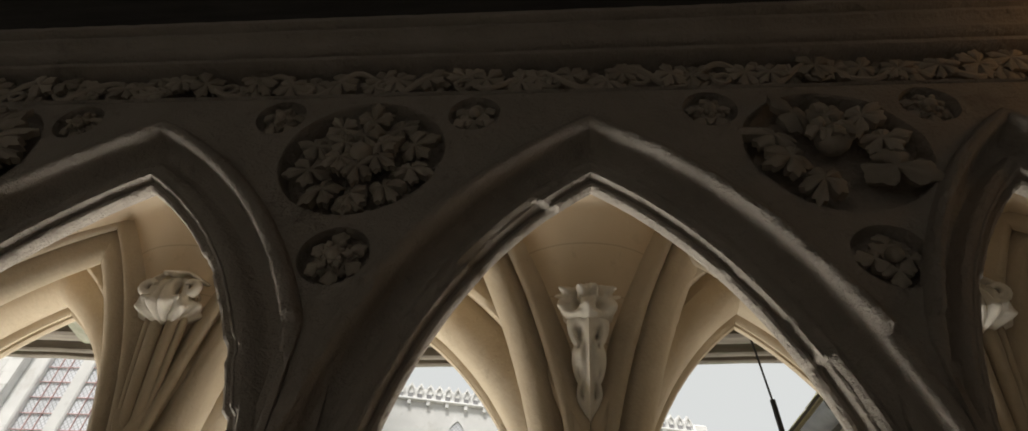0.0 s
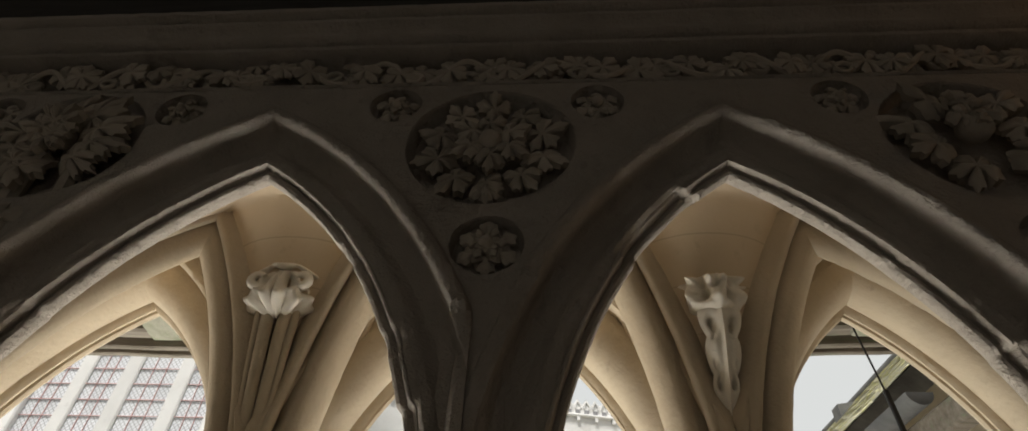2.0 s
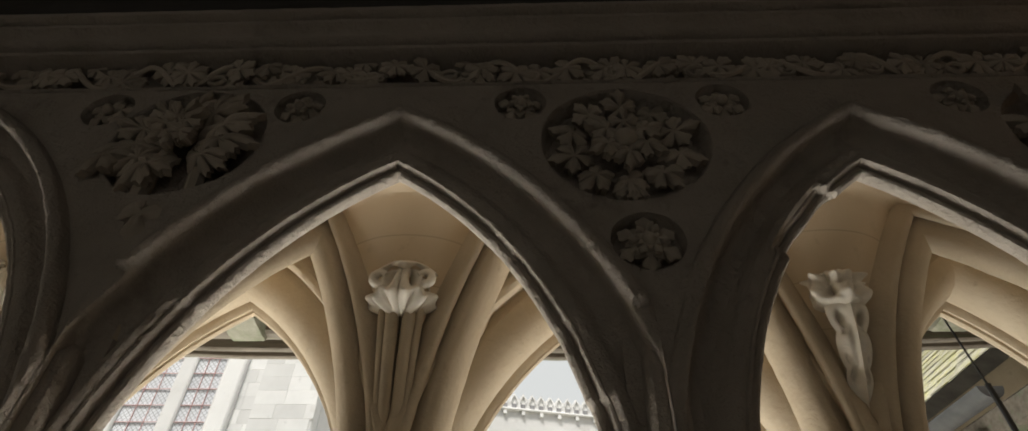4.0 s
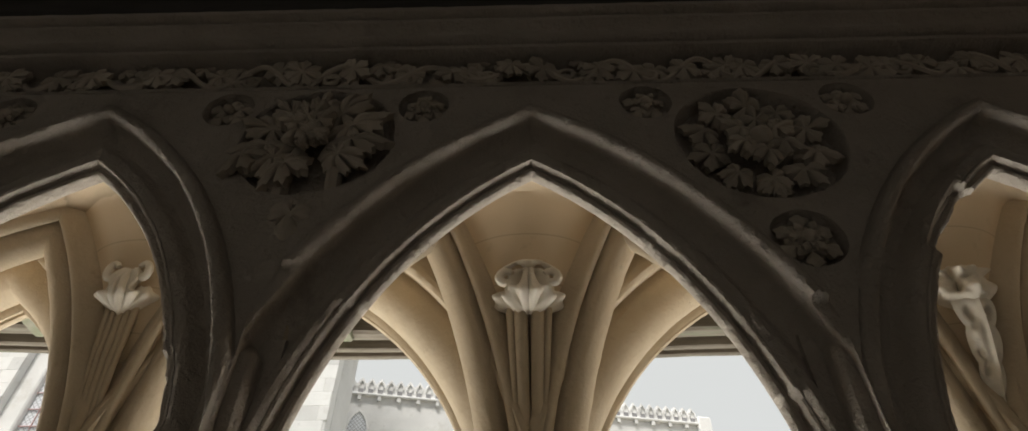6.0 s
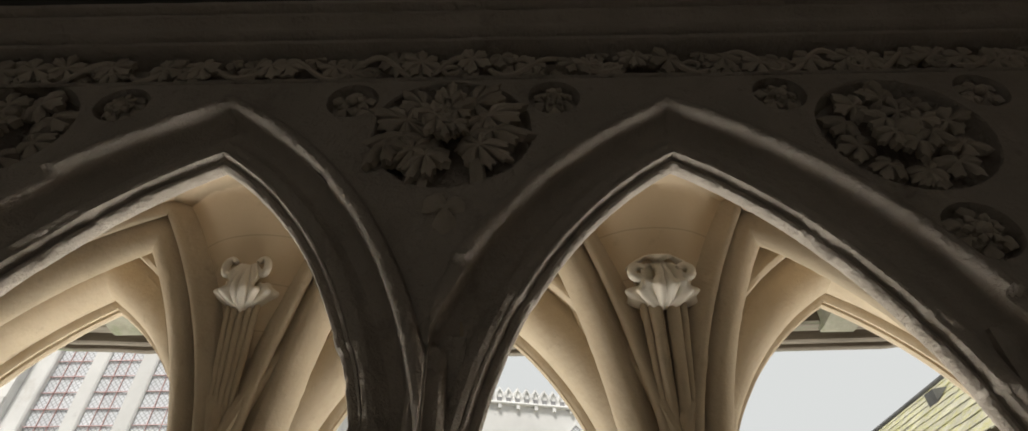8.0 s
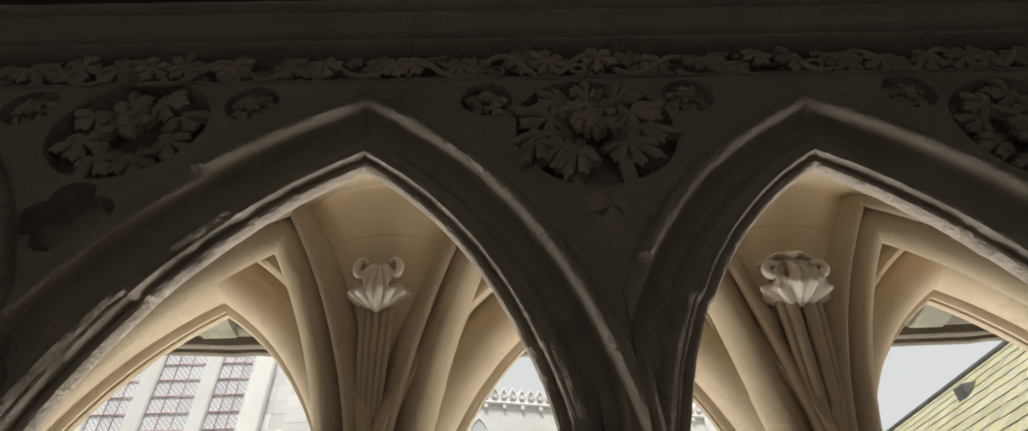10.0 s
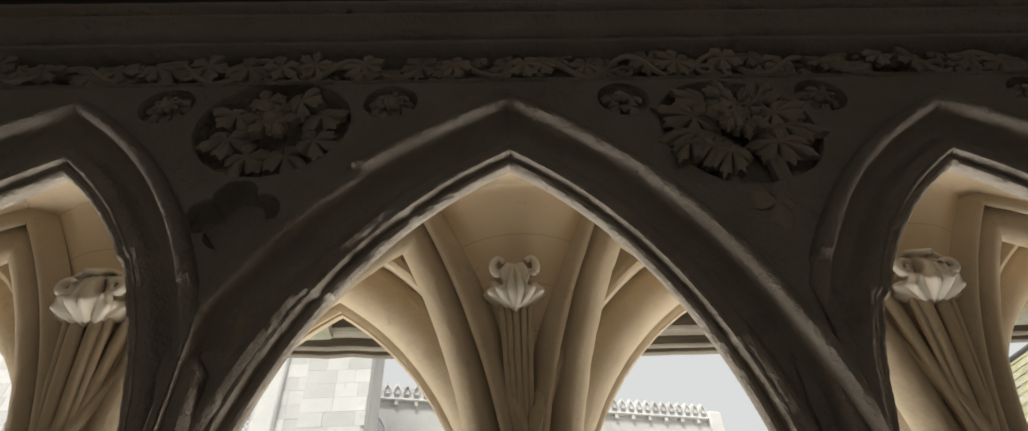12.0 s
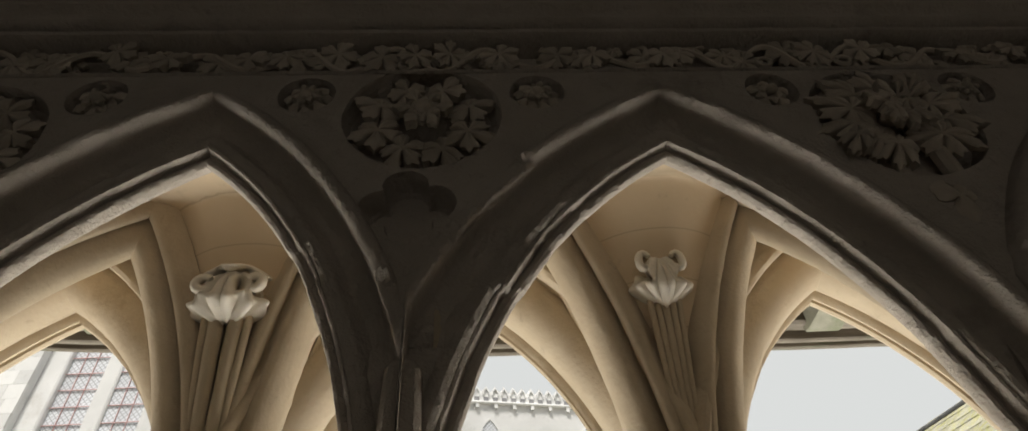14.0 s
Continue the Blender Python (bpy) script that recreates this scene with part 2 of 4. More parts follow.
FRONT_PROFILE = [
    (1.238, 1.004), (1.234, 0.996), (1.232, 0.984), (1.225, 0.974), (1.214, 0.970), (1.204, 0.973), (1.198, 0.981), (1.196, 0.992),
    (1.196, 1.006), (1.194, 1.024), (1.186, 1.042), (1.172, 1.056), (1.157, 1.060), (1.146, 1.054), (1.139, 1.042), (1.132, 1.034), (1.122, 1.031), (1.113, 1.033), (1.107, 1.037),
    (1.104, 1.034), (1.099, 1.036), (1.097, 1.050), (1.094, 1.060), (1.088, 1.058), (1.082, 1.055), (1.076, 1.058), (1.073, 1.066), (1.074, 1.080), (1.082, 1.092), (1.105, 1.100), (1.16, 1.125), (1.36, 1.127)]

arcade = thing("wall_arcade", "dark weathered limestone arcade of pointed moulded arches with carved spandrels", "arcade wall", "structure")
for i, x0 in enumerate(APEX):
    left, right = x0 - COLS[i + 1], COLS[i] - x0
    bm = bmesh.new()
    arch_sweep(bm, FRONT_PROFILE[:9], ARC_A, ARC_C, SPRING, x0, left, right, 0.0022, 0.012, i * 5.1, 150, STOPS[i], FITS[i], rise=RISE[i])
    part("hood_mould", bm, STONE, arcade, "rounded limestone hood mould with chipped edges")
    bm = bmesh.new()
    arch_sweep(bm, FRONT_PROFILE[8:], ARC_A, ARC_C, SPRING, x0, left, right, 0.0022, 0.013, i * 3.7 + 1, 150, STOPS[i], FITS[i], BITES.get(i, ()), RISE[i])
    part("arch_moulding", bm, STONE, arcade, "deep hollow and rolls worn along the arris", crisp=34)


def circle(x, z, r, n=40, wob=0.0):
    return [(x + (r + wob * noise.noise(Vector((x + math.cos(6.2832 * k / n), z, math.sin(6.2832 * k / n) * 2)))) * math.cos(6.2832 * k / n), z + (r + wob * noise.noise(Vector((z, math.sin(6.2832 * k / n) * 2, math.cos(6.2832 * k / n))))) * math.sin(6.2832 * k / n)) for k in range(n)]


def clover(x, z, r, turn=0.0, n=64):
    """A four-lobed hollow."""
    out = []
    for k in range(n):
        th = 6.2832 * k / n
        rr = r * (0.60 + 0.42 * abs(math.cos(2 * (th - turn))) ** 0.55)
        out.append((x + rr * math.cos(th), z + rr * math.sin(th)))
    return out


def spandrel(j, holes):
    """The wall face between two arches, with its sunk hollows and their sides."""
    xl, xr, xm = APEX[j], APEX[j - 1], COLS[j]
    path = arch_path(FRONT_PROFILE[0][0] - 0.003, ARC_A, ARC_C, SPRING, 150)
    path = path[len(path) // 2:]
    down = [front_point(1.235, x, z, xm - xl, STOPS[j][1], FITS[j][1], RISE[j]) for x, z in path]
    down = [(xl + x, z) for x, z in down if x < xm - xl - 1e-4]
    up = [front_point(1.235, -x, z, xr - xm, STOPS[j - 1][0], FITS[j - 1][0], RISE[j - 1]) for x, z in path]
    up = [(xr + x, z) for x, z in up if x > xm - xr + 1e-4][::-1]
    pts = down + [(xm, min(down[-1][1], up[0][1]) - 0.002)] + up + [(xr, Z_BAND), (xl, Z_BAND)]
    bm = bmesh.new()
    edges = []
    for loop in [pts] + [h[0] for h in holes]:
        vs = [bm.verts.new((x, WALL, z)) for x, z in loop]
        edges += [bm.edges.new((p, q)) for p, q in zip(vs, vs[1:] + vs[:1])]
    bmesh.ops.triangle_fill(bm, use_beauty=True, edges=edges, normal=(0, -1, 0))
    for loop, deep in holes:
        cx, cz = sum(p[0] for p in loop) / len(loop), sum(p[1] for p in loop) / len(loop)
        rings = []
        for s, d in ((1.0, 0.0), (0.985, 0.006), (0.97, deep * 0.5), (0.95, deep * 0.85), (0.88, deep), (0.45, deep * 1.08)):
            rings.append([(cx + (x - cx) * s, WALL + d, cz + (z - cz) * s) for x, z in loop])
        vs = grid_faces(bm, rings, close=True)
        bm.faces.new(vs[-1])
    bmesh.ops.remove_doubles(bm, verts=bm.verts, dist=0.0004)
    return bm


# ---- carved leaves ----
def leaf_mesh(bm, m, length, width, lobes=5, cup=0.25, thick=0.012, point=0.15, seed=0):
    """A carved lobed leaf that grows along +x of m, its face towards +z: deep notches, a rib on each lobe, drooping rim, set on a body that goes back into the stone."""
    rnd = random.Random(seed)
    n = lobes * 12
    tilt = [rnd.uniform(-0.5, 0.5) for _ in range(lobes)]
    rings = [[], [], [], [], []]
    for k in range(n):
        th = 2 * math.pi * k / n
        c = abs(math.cos(lobes * th / 2))
        which = tilt[int((lobes * th / (2 * math.pi) + 0.5) % lobes)]
        lobe = (0.40 + (0.60 + 0.16 * which) * c ** 0.5) * (1 + 0.09 * math.cos(th * lobes * 3))
        x = math.cos(th) * (1 + point * max(0, math.cos(th)) ** 3)
        ux, uy = x * lobe * 0.5 * length, math.sin(th) * lobe * 0.5 * width
        ridge = thick * (0.35 * c ** 2 - 0.55 * c ** 14 - 1.1 * (1 - c) ** 1.5)
        drop = cup * length * (0.22 - 0.5 * lobe * lobe * 0.8)
        for ring, s, dz in zip(rings, (0.28, 0.62, 0.88, 1.0, 0.86), (0.30 * ridge + 0.20 * cup * length, ridge + 0.15 * cup * length + which * thick * 0.5, 0.8 * ridge + drop * 0.5 + which * thick, drop - thick * 0.3 + which * thick * 1.2, drop - thick * 1.9)):
            ring.append(m @ Vector((0.45 * length + ux * s, uy * s, dz + thick)))
    vs = grid_faces(bm, rings, close=True)
    mid = bm.verts.new(m @ Vector((0.45 * length, 0, 0.16 * cup * length + thick * 0.6)))
    for k in range(n):
        bm.faces.new((vs[0][k], vs[0][(k + 1) % n], mid))
    bm.faces.new(vs[-1])


def ball(bm, p, r, squash=1.0):
    bmesh.ops.create_uvsphere(bm, u_segments=10, v_segments=6, radius=r, matrix=Matrix.Translation(p) @ Matrix.Diagonal((1, squash, 1, 1)))


def tube(bm, pts, r, sides=7, taper=None):
    """A round bar through points."""
    rows = []
    pts = [Vector(p) for p in pts]
    for k, p in enumerate(pts):
        d = (pts[min(k + 1, len(pts) - 1)] - pts[max(k - 1, 0)]).normalized()
        u = d.cross(Vector((0, 1, 0.02))).normalized()
        v = d.cross(u)
        rr = r * (taper(k / (len(pts) - 1)) if taper else 1)
        rows.append([p + rr * (math.cos(6.2832 * s / sides) * u + math.sin(6.2832 * s / sides) * v) for s in range(sides)])
    vs = grid_faces(bm, rows, close=True)
    bm.faces.new(vs[0])
    bm.faces.new(vs[-1])


def on_wall(x, z, y, turn, lift=0.0, roll=0.0):
    """A frame on the arcade's face: +x along the wall turned by `turn` degrees, +z out of it; lift tips the tip outwards."""
    base = Matrix(((1, 0, 0, x), (0, 0, -1, y), (0, 1, 0, z), (0, 0, 0, 1)))
    return base @ pose(0, 0, 0, 0, 0, turn) @ pose(0, 0, 0, roll, -lift, 0)


def leaf_part(parent, x, z, y, turn, length, width, lift=0.0, roll=0.0, seed=0, mat=CARVED, name="leaf", **more):
    bm = bmesh.new()
    leaf_mesh(bm, on_wall(x, z, y, turn, lift, roll), length, width, seed=seed, **more)
    return part(name, bm, mat, parent)


def rosette(parent, x, z, r, petals=5, y=WALL, seed=0, inner=True, turn=90):
    """A small flower in a sunk roundel: petals round a bud."""
    bud = bmesh.new()
    ball(bud, (x, y + 0.0, z), r * 0.22)
    b = part("rosette", bud, CARVED, parent, "small carved flower in a sunk round hollow")
    for k in range(petals):
        leaf_part(b, x, z, y + 0.022, turn + 360 * k / petals, r * 0.93, r * 0.85, 4, 0, seed + k, name="petal", lobes=3, cup=0.3, point=0.0, thick=r * 0.1)
    if inner:
        for k in range(petals):
            leaf_part(b, x, z, y + 0.006, turn + 360 * (k + 0.5) / petals, r * 0.55, r * 0.42, 12, 0, seed + 30 + k, name="petal", lobes=3, cup=0.25, point=0.1, thick=r * 0.08)
    return b


# what fills each spandrel, from the corner westwards
HOLES, ROSE_X = {}, {}
for j in range(1, len(COLS) - 1):
    cx = COLS[j]
    if j == 3:
        HOLES[j] = [(circle(cx + 0.005, 2.63, 0.20, 56, 0.02), 0.05)]
    elif j == 4:
        HOLES[j] = [(circle(cx + 0.008, 2.67, 0.185, 56, 0.006), 0.06), (clover(cx - 0.012, 2.378, 0.098, 0.12), 0.075)]
    else:
        HOLES[j] = [(circle(cx, 2.60, 0.205, 56, 0.01), 0.06), (circle(cx + 0.012, 2.283, 0.078, 36, 0.004), 0.04)]
    lf, rt = (cx - 0.275, cx + 0.285) if j == 4 else (cx - 0.258, cx + 0.266)
    HOLES[j] += [(circle(lf, 2.75, 0.068, 30, 0.003), 0.035), (circle(rt, 2.75, 0.068, 30, 0.003), 0.035)]
    ROSE_X[j] = (lf, rt)

for j in range(1, len(COLS) - 1):
    part("spandrel", spandrel(j, HOLES[j]), STONE, arcade, "flat dark limestone wall face with sunk hollows", smooth=False)
for j in range(1, len(COLS) - 1):
    bm = bmesh.new()
    rows = []
    for z, w, y in ((1.52, 0.045, 1.012), (1.75, 0.040, 1.010), (1.92, 0.034, 1.008), (2.03, 0.030, 1.006), (2.06, 0.010, 1.03)):
        rows.append([(COLS[j] + dx * w, y + dy, z) for dx, dy in ((-1.15, 0.10), (-1, 0.012), (-0.7, 0.0), (0, -0.002), (0.7, 0.0), (1, 0.012), (1.15, 0.10))])
    grid_faces(bm, rows)
    part("pier_core", box(bmesh.new(), COLS[j] - 0.062, COLS[j] + 0.062, 1.045, 1.11, 1.52, 2.08), STONE, arcade, smooth=False)
    part("pier_face", bm, STONE, arcade, "narrow dark limestone strip between two arches")
for xa, xb in ((APEX[0], COLS[0]), (COLS[-1], APEX[-1])):
    bm = bmesh.new()
    xc = xa if xa == APEX[0] else xb
    pts = [(xa + (xb - xa) * k / 30, arch_z((xa + (xb - xa) * k / 30 - xc) * SPAN / abs(xb - xa), 1.235, ARC_A, ARC_C) - 0.02) for k in range(31)] + [(xb, Z_BAND), (xa, Z_BAND)]
    bm.faces.new([bm.verts.new((x, WALL, z)) for x, z in pts])
    part("spandrel", bm, STONE, arcade, smooth=False)

for j in range(1, len(COLS) - 1):
    cx, rnd = COLS[j], random.Random(j)
    back = bmesh.new()
    if j in (2, 5):
        # a wreath of vine leaves round a star leaf
        ball(back, (cx, 1.0, 2.60), 0.03)
        med = part("medallion", back, CARVED, arcade, "large sunk roundel filled with a wreath of carved leaves")
        for k in range(10):
            th = 36 * k + 18
            leaf_part(med, cx + 0.088 * math.cos(radians(th)), 2.60 + 0.088 * math.sin(radians(th)), 1.035, th, 0.108, 0.085, rnd.uniform(4, 16), rnd.uniform(-14, 14), k)
        for k in range(6):
            th = 60 * k + 30
            leaf_part(med, cx + 0.012 * math.cos(radians(th)), 2.60 + 0.012 * math.sin(radians(th)), 1.012, th, 0.098, 0.075, rnd.uniform(6, 22), rnd.uniform(-12, 12), 40 + k)
        leaf_part(med, cx, 2.73, 1.03, 90, 0.07, 0.10, 14, 0, 77)
        leaf_part(med, cx, 2.47, 1.03, -90, 0.07, 0.08, 14, 0, 78)
        rosette(arcade, cx + 0.012, 2.283, 0.078, 6, seed=j)
    elif j == 3:
        # a burst of long leaves, its lower half broken away
        ball(back, (cx, 0.995, 2.64), 0.035)
        med = part("medallion", back, CARVED, arcade, "bursting carved foliage in high relief, its lower half broken off")
        for k, th in enumerate((90, 128, 160, 190, 218, 52, 22, -8, -36, 244)):
            leaf_part(med, cx + 0.035 * math.cos(radians(th)), 2.615 + 0.035 * math.sin(radians(th)), 1.018, th, 0.172 if -30 < th < 200 else 0.155, 0.10, rnd.uniform(5, 16), rnd.uniform(-18, 18), k + 3, lobes=7, cup=0.32)
        for k, th in enumerate((70, 110, 145, 35, 175, 230, 270, 310)):
            leaf_part(med, cx, 2.63, 0.985, th, 0.085, 0.06, rnd.uniform(12, 28), rnd.uniform(-20, 20), k + 23)
        leaf_part(med, cx - 0.11, 2.58, 1.0, 235, 0.125, 0.075, 12, 10, 61, lobes=5, cup=0.35)
        for k, (dx, dz, w) in enumerate(((-0.05, 2.50, 0.022), (0.07, 2.50, 0.02))):
            bm = bmesh.new()
            tube(bm, [(cx + dx * 0.6, 1.02, dz + 0.09), (cx + dx, 1.02, dz + 0.03), (cx + dx * 1.1, 1.03, dz - 0.06)], w)
            part("broken_stem", bm, CARVED, med)
        leaf_part(med, cx + 0.01, 2.42, 1.01, -90, 0.13, 0.11, 4, 0, 91, lobes=3, cup=0.2)
    elif j == 4:
        # eight leaves round a flower
        cx += 0.008
        ball(back, (cx, 0.985, 2.67), 0.02)
        med = part("medallion", back, CARVED, arcade, "sunk roundel with eight carved leaves round a flower")
        for k in range(8):
            th = 45 * k + 22
            leaf_part(med, cx + 0.06 * math.cos(radians(th)), 2.67 + 0.06 * math.sin(radians(th)), 1.035, th, 0.125, 0.098, rnd.uniform(3, 12), rnd.uniform(-10, 10), k + 9)
        for k in range(6):
            leaf_part(med, cx, 2.67, 1.0, 60 * k, 0.068, 0.06, 14, 0, 50 + k, name="petal", lobes=3)
    else:
        # broken, weathered foliage
        ball(back, (cx, 1.0, 2.62), 0.04)
        med = part("medallion", back, CARVED, arcade, "weathered roundel of carved foliage with broken leaves")
        for k in range(9):
            th = 40 * k + 5
            if 250 < th < 290:
                continue
            leaf_part(med, cx + 0.07 * math.cos(radians(th)), 2.61 + 0.07 * math.sin(radians(th)), 1.02, th, rnd.uniform(0.09, 0.15), rnd.uniform(0.07, 0.11), rnd.uniform(3, 20), rnd.uniform(-25, 25), k + 70, lobes=rnd.choice((3, 5)))
        for k in range(5):
            leaf_part(med, cx + rnd.uniform(-0.06, 0.06), 2.62 + rnd.uniform(-0.05, 0.06), 0.99, 72 * k, 0.07, 0.06, 18, rnd.uniform(-20, 20), k + 90, lobes=3)
        rosette(arcade, cx + 0.012, 2.283, 0.078, 4, seed=j, inner=False)
    cx = COLS[j]
    rosette(arcade, ROSE_X[j][0], 2.75, 0.066, 5 if j != 4 else 8, seed=j * 7, inner=j != 3)
    rosette(arcade, ROSE_X[j][1], 2.75, 0.066, 6 if j != 4 else 9, seed=j * 9, inner=j != 2)

# ---- frieze of vine leaves ----
X0, X1 = -5.79, 1.56
bm = bmesh.new()
rows = []
for y, z in ((1.0, Z_BAND), (0.995, Z_BAND + 0.001), (0.992, Z_BAND + 0.005), (0.996, Z_BAND + 0.009), (1.030, Z_BAND + 0.012), (1.042, Z_BAND + 0.03), (1.045, Z_CORNICE)):
    rows.append([(X0 + (X1 - X0) * k / 160, y + rough_at((k * 0.3, y, z), 0.002, 3), z + rough_at((k * 0.2, z, 5), 0.002, 3)) for k in range(161)])
grid_faces(bm, rows)
frieze = part("frieze_band", bm, STONE, arcade, "hollow band carved with a running vine of leaves")
rnd = random.Random(11)
bm = bmesh.new()
pts = []
k = 0
x = X0
while x < X1:
    pts.append((x, 1.006 + 0.008 * math.sin(x * 31), 2.896 + 0.042 * math.sin(x * 2 * math.pi / 0.25)))
    x += 0.0125
tube(bm, pts, 0.0085, 6)
part("vine_stem", bm, CARVED, frieze, "undulating carved stem")
x = -4.35
n = 0
while x < X1 - 0.06:
    ph = x * 2 * math.pi / 0.25
    up = math.sin(ph) < 0
    size = rnd.uniform(0.086, 0.110)
    z = 2.896 + (0.008 if up else -0.004) + rnd.uniform(-0.010, 0.010)
    leaf_part(frieze, x, z + (-0.042 if up else 0.042), 1.006 + rnd.uniform(-0.006, 0.008), (90 if up else -90) + rnd.uniform(-75, 75), size, size * 1.0, rnd.uniform(-5, 8), rnd.uniform(-10, 10), n, lobes=rnd.choice((5, 5, 7)), cup=rnd.uniform(0.06, 0.2), point=0.1, thick=0.009)
    if n % 3 == 1:
        bm = bmesh.new()
        cxx, czz, rr = x + 0.045, 2.878 + rnd.uniform(-0.01, 0.012), rnd.uniform(0.022, 0.03)
        tube(bm, [(cxx + rr * math.cos(a * 0.5) * (1 - a * 0.02), 1.004, czz + rr * 0.9 * math.sin(a * 0.5) * (1 - a * 0.02)) for a in range(14)], 0.0065, 6)
        part("tendril", bm, CARVED, frieze)
    if n % 7 == 4:
        bm = bmesh.new()
        for q in range(9):
            ball(bm, (x - 0.04 + 0.012 * (q % 3), 1.004, 2.925 - 0.011 * (q // 3)), 0.0075)
        part("grape_cluster", bm, CARVED, frieze)
    n += 1
    x += rnd.uniform(0.066, 0.086)

# smaller leaves behind, that fill the hollow
x = -4.32
while x < X1 - 0.06:
    size = rnd.uniform(0.055, 0.075)
    leaf_part(frieze, x, 2.896 + rnd.choice((-0.03, 0.03)) + rnd.uniform(-0.008, 0.008), 1.022, rnd.uniform(0, 360), size, size, rnd.uniform(-4, 8), rnd.uniform(-12, 12), n + 400, lobes=5, cup=0.15, point=0.1, thick=0.008)
    n += 1
    x += rnd.uniform(0.055, 0.075)

# ---- cornice ----
bm = bmesh.new()
rows = []
for y, dz in ((1.045, 0.0), (0.99, 0.001), (0.972, 0.003), (0.965, 0.007), (0.963, 0.020), (0.970, 0.025), (0.988, 0.028), (0.989, 0.034), (0.966, 0.037), (0.952, 0.043), (0.946, 0.053), (0.949, 0.065), (0.946, 0.080), (0.931, 0.094),
              (0.926, 0.098), (0.924, 0.109), (0.940, 0.112), (0.941, 0.118), (0.917, 0.121), (0.905, 0.129), (0.902, 0.141), (0.908, 0.150), (0.93, 0.156), (1.0, 0.157)):
    z = Z_CORNICE + dz * 0.9
    rows.append([(X0 + (X1 - X0) * k / 200, y + rough_at((k * 0.25, y * 4, z * 4), 0.0025, 3), z + rough_at((k * 0.2, z * 3, 9), 0.0015, 3)) for k in range(201)])
grid_faces(bm, rows)
part("cornice", bm, STONE, arcade, "long moulded limestone cornice with two rolls")

# ---- vault between the two rows of columns ----
def rib_back(r, half, stretch, rise):
    """Height of a rib's back at a distance r from its column."""
    reach = max(0.0, half - r) / (half / 0.343 * stretch) + RIB_A
    top = RIB_R + RIB_UP + 0.074
    back = RIB_C + rise * math.sqrt(top * top - reach * reach) if reach < top else SPRING
    return back + 0.12 * max(0.0, r - half)


def vault_cell(corners, rise, n=44):
    """A three-cornered cell: from each column it fans out at the height of the ribs' backs."""
    c = [Vector(p) for p in corners]
    half = sum((p - q).length for p in c for q in c if p.y < q.y) / 4
    bm = bmesh.new()
    grid = {}
    for i in range(n + 1):
        for j in range(n + 1 - i):
            p = c[0] + (c[1] - c[0]) * i / n + (c[2] - c[0]) * j / n
            z = min(rib_back(max(0.0, (p - q).length + (0.024 if q.y > 1.3 else -0.02)), half, RIB_REAR if q.y > 1.3 else RIB_FRONT, rise) for q in c)
            grid[i, j] = bm.verts.new((p.x, p.y, z))
    for i in range(n):
        for j in range(n - i):
            bm.faces.new((grid[i, j], grid[i + 1, j], grid[i, j + 1]))
            if i + j < n - 1:
                bm.faces.new((grid[i + 1, j], grid[i + 1, j + 1], grid[i, j + 1]))
    return bm


RIB_A, RIB_C, RIB_R = 1.195, 1.65, 1.455
RIB_UP, RIB_REAR, RIB_FRONT = 0.02, 0.84, 1.17
# half a rib's section (outwards from the soffit, sideways): border fillet, dark quirk, broad roll
RIB_PROFILE = [(0.125, -0.083), (0.068, -0.082), (0.061, -0.081), (0.054, -0.077), (0.050, -0.071), (0.049, -0.064), (0.051, -0.060), (0.070, -0.058), (0.076, -0.053), (0.073, -0.048), (0.050, -0.047), (0.036, -0.046),
               (0.026, -0.0445), (0.017, -0.040), (0.009, -0.032), (0.004, -0.022), (0.001, -0.011), (0.0, 0.0)]
RIB_PROFILE = RIB_PROFILE + [(r, -w) for r, w in RIB_PROFILE[-2::-1]]


def vault_rib(front, rear, rise, seed):
    """A pointed rib with a broad roll, from a front column to a garden column; its garden half is the steeper one."""
    p, q = Vector(front), Vector(rear)
    half, mid = (q - p).length / 2, (p + q) / 2
    along = (q - p).normalized()
    across = Vector((-along.y, along.x))
    rows = []
    for dr, w in RIB_PROFILE:
        row = []
        for x, z in arch_path(RIB_R + dr + RIB_UP, RIB_A, RIB_C, SPRING, 44):
            d = rough_at((x + seed, w * 4, z), 0.0012, 9) + rough_at((x, w * 4 + seed, z), 0.0016, 45)
            if dr < 0.03:
                # tooling marks along the soffit
                d += rough_at((x * 2 + seed, w * 9, z * 2.2), 0.0022, 55)
            x = max(-half, min(half, x * half / 0.343 * (RIB_REAR if x > 0 else RIB_FRONT)))
            v = mid + along * x + across * (w + d)
            row.append((max(min(p.x, q.x), min(max(p.x, q.x), v.x)), v.y, RIB_C + (z - RIB_C) * rise + d if z > RIB_C else z))
        rows.append(row)
    bm = bmesh.new()
    grid_faces(bm, rows)
    return bm


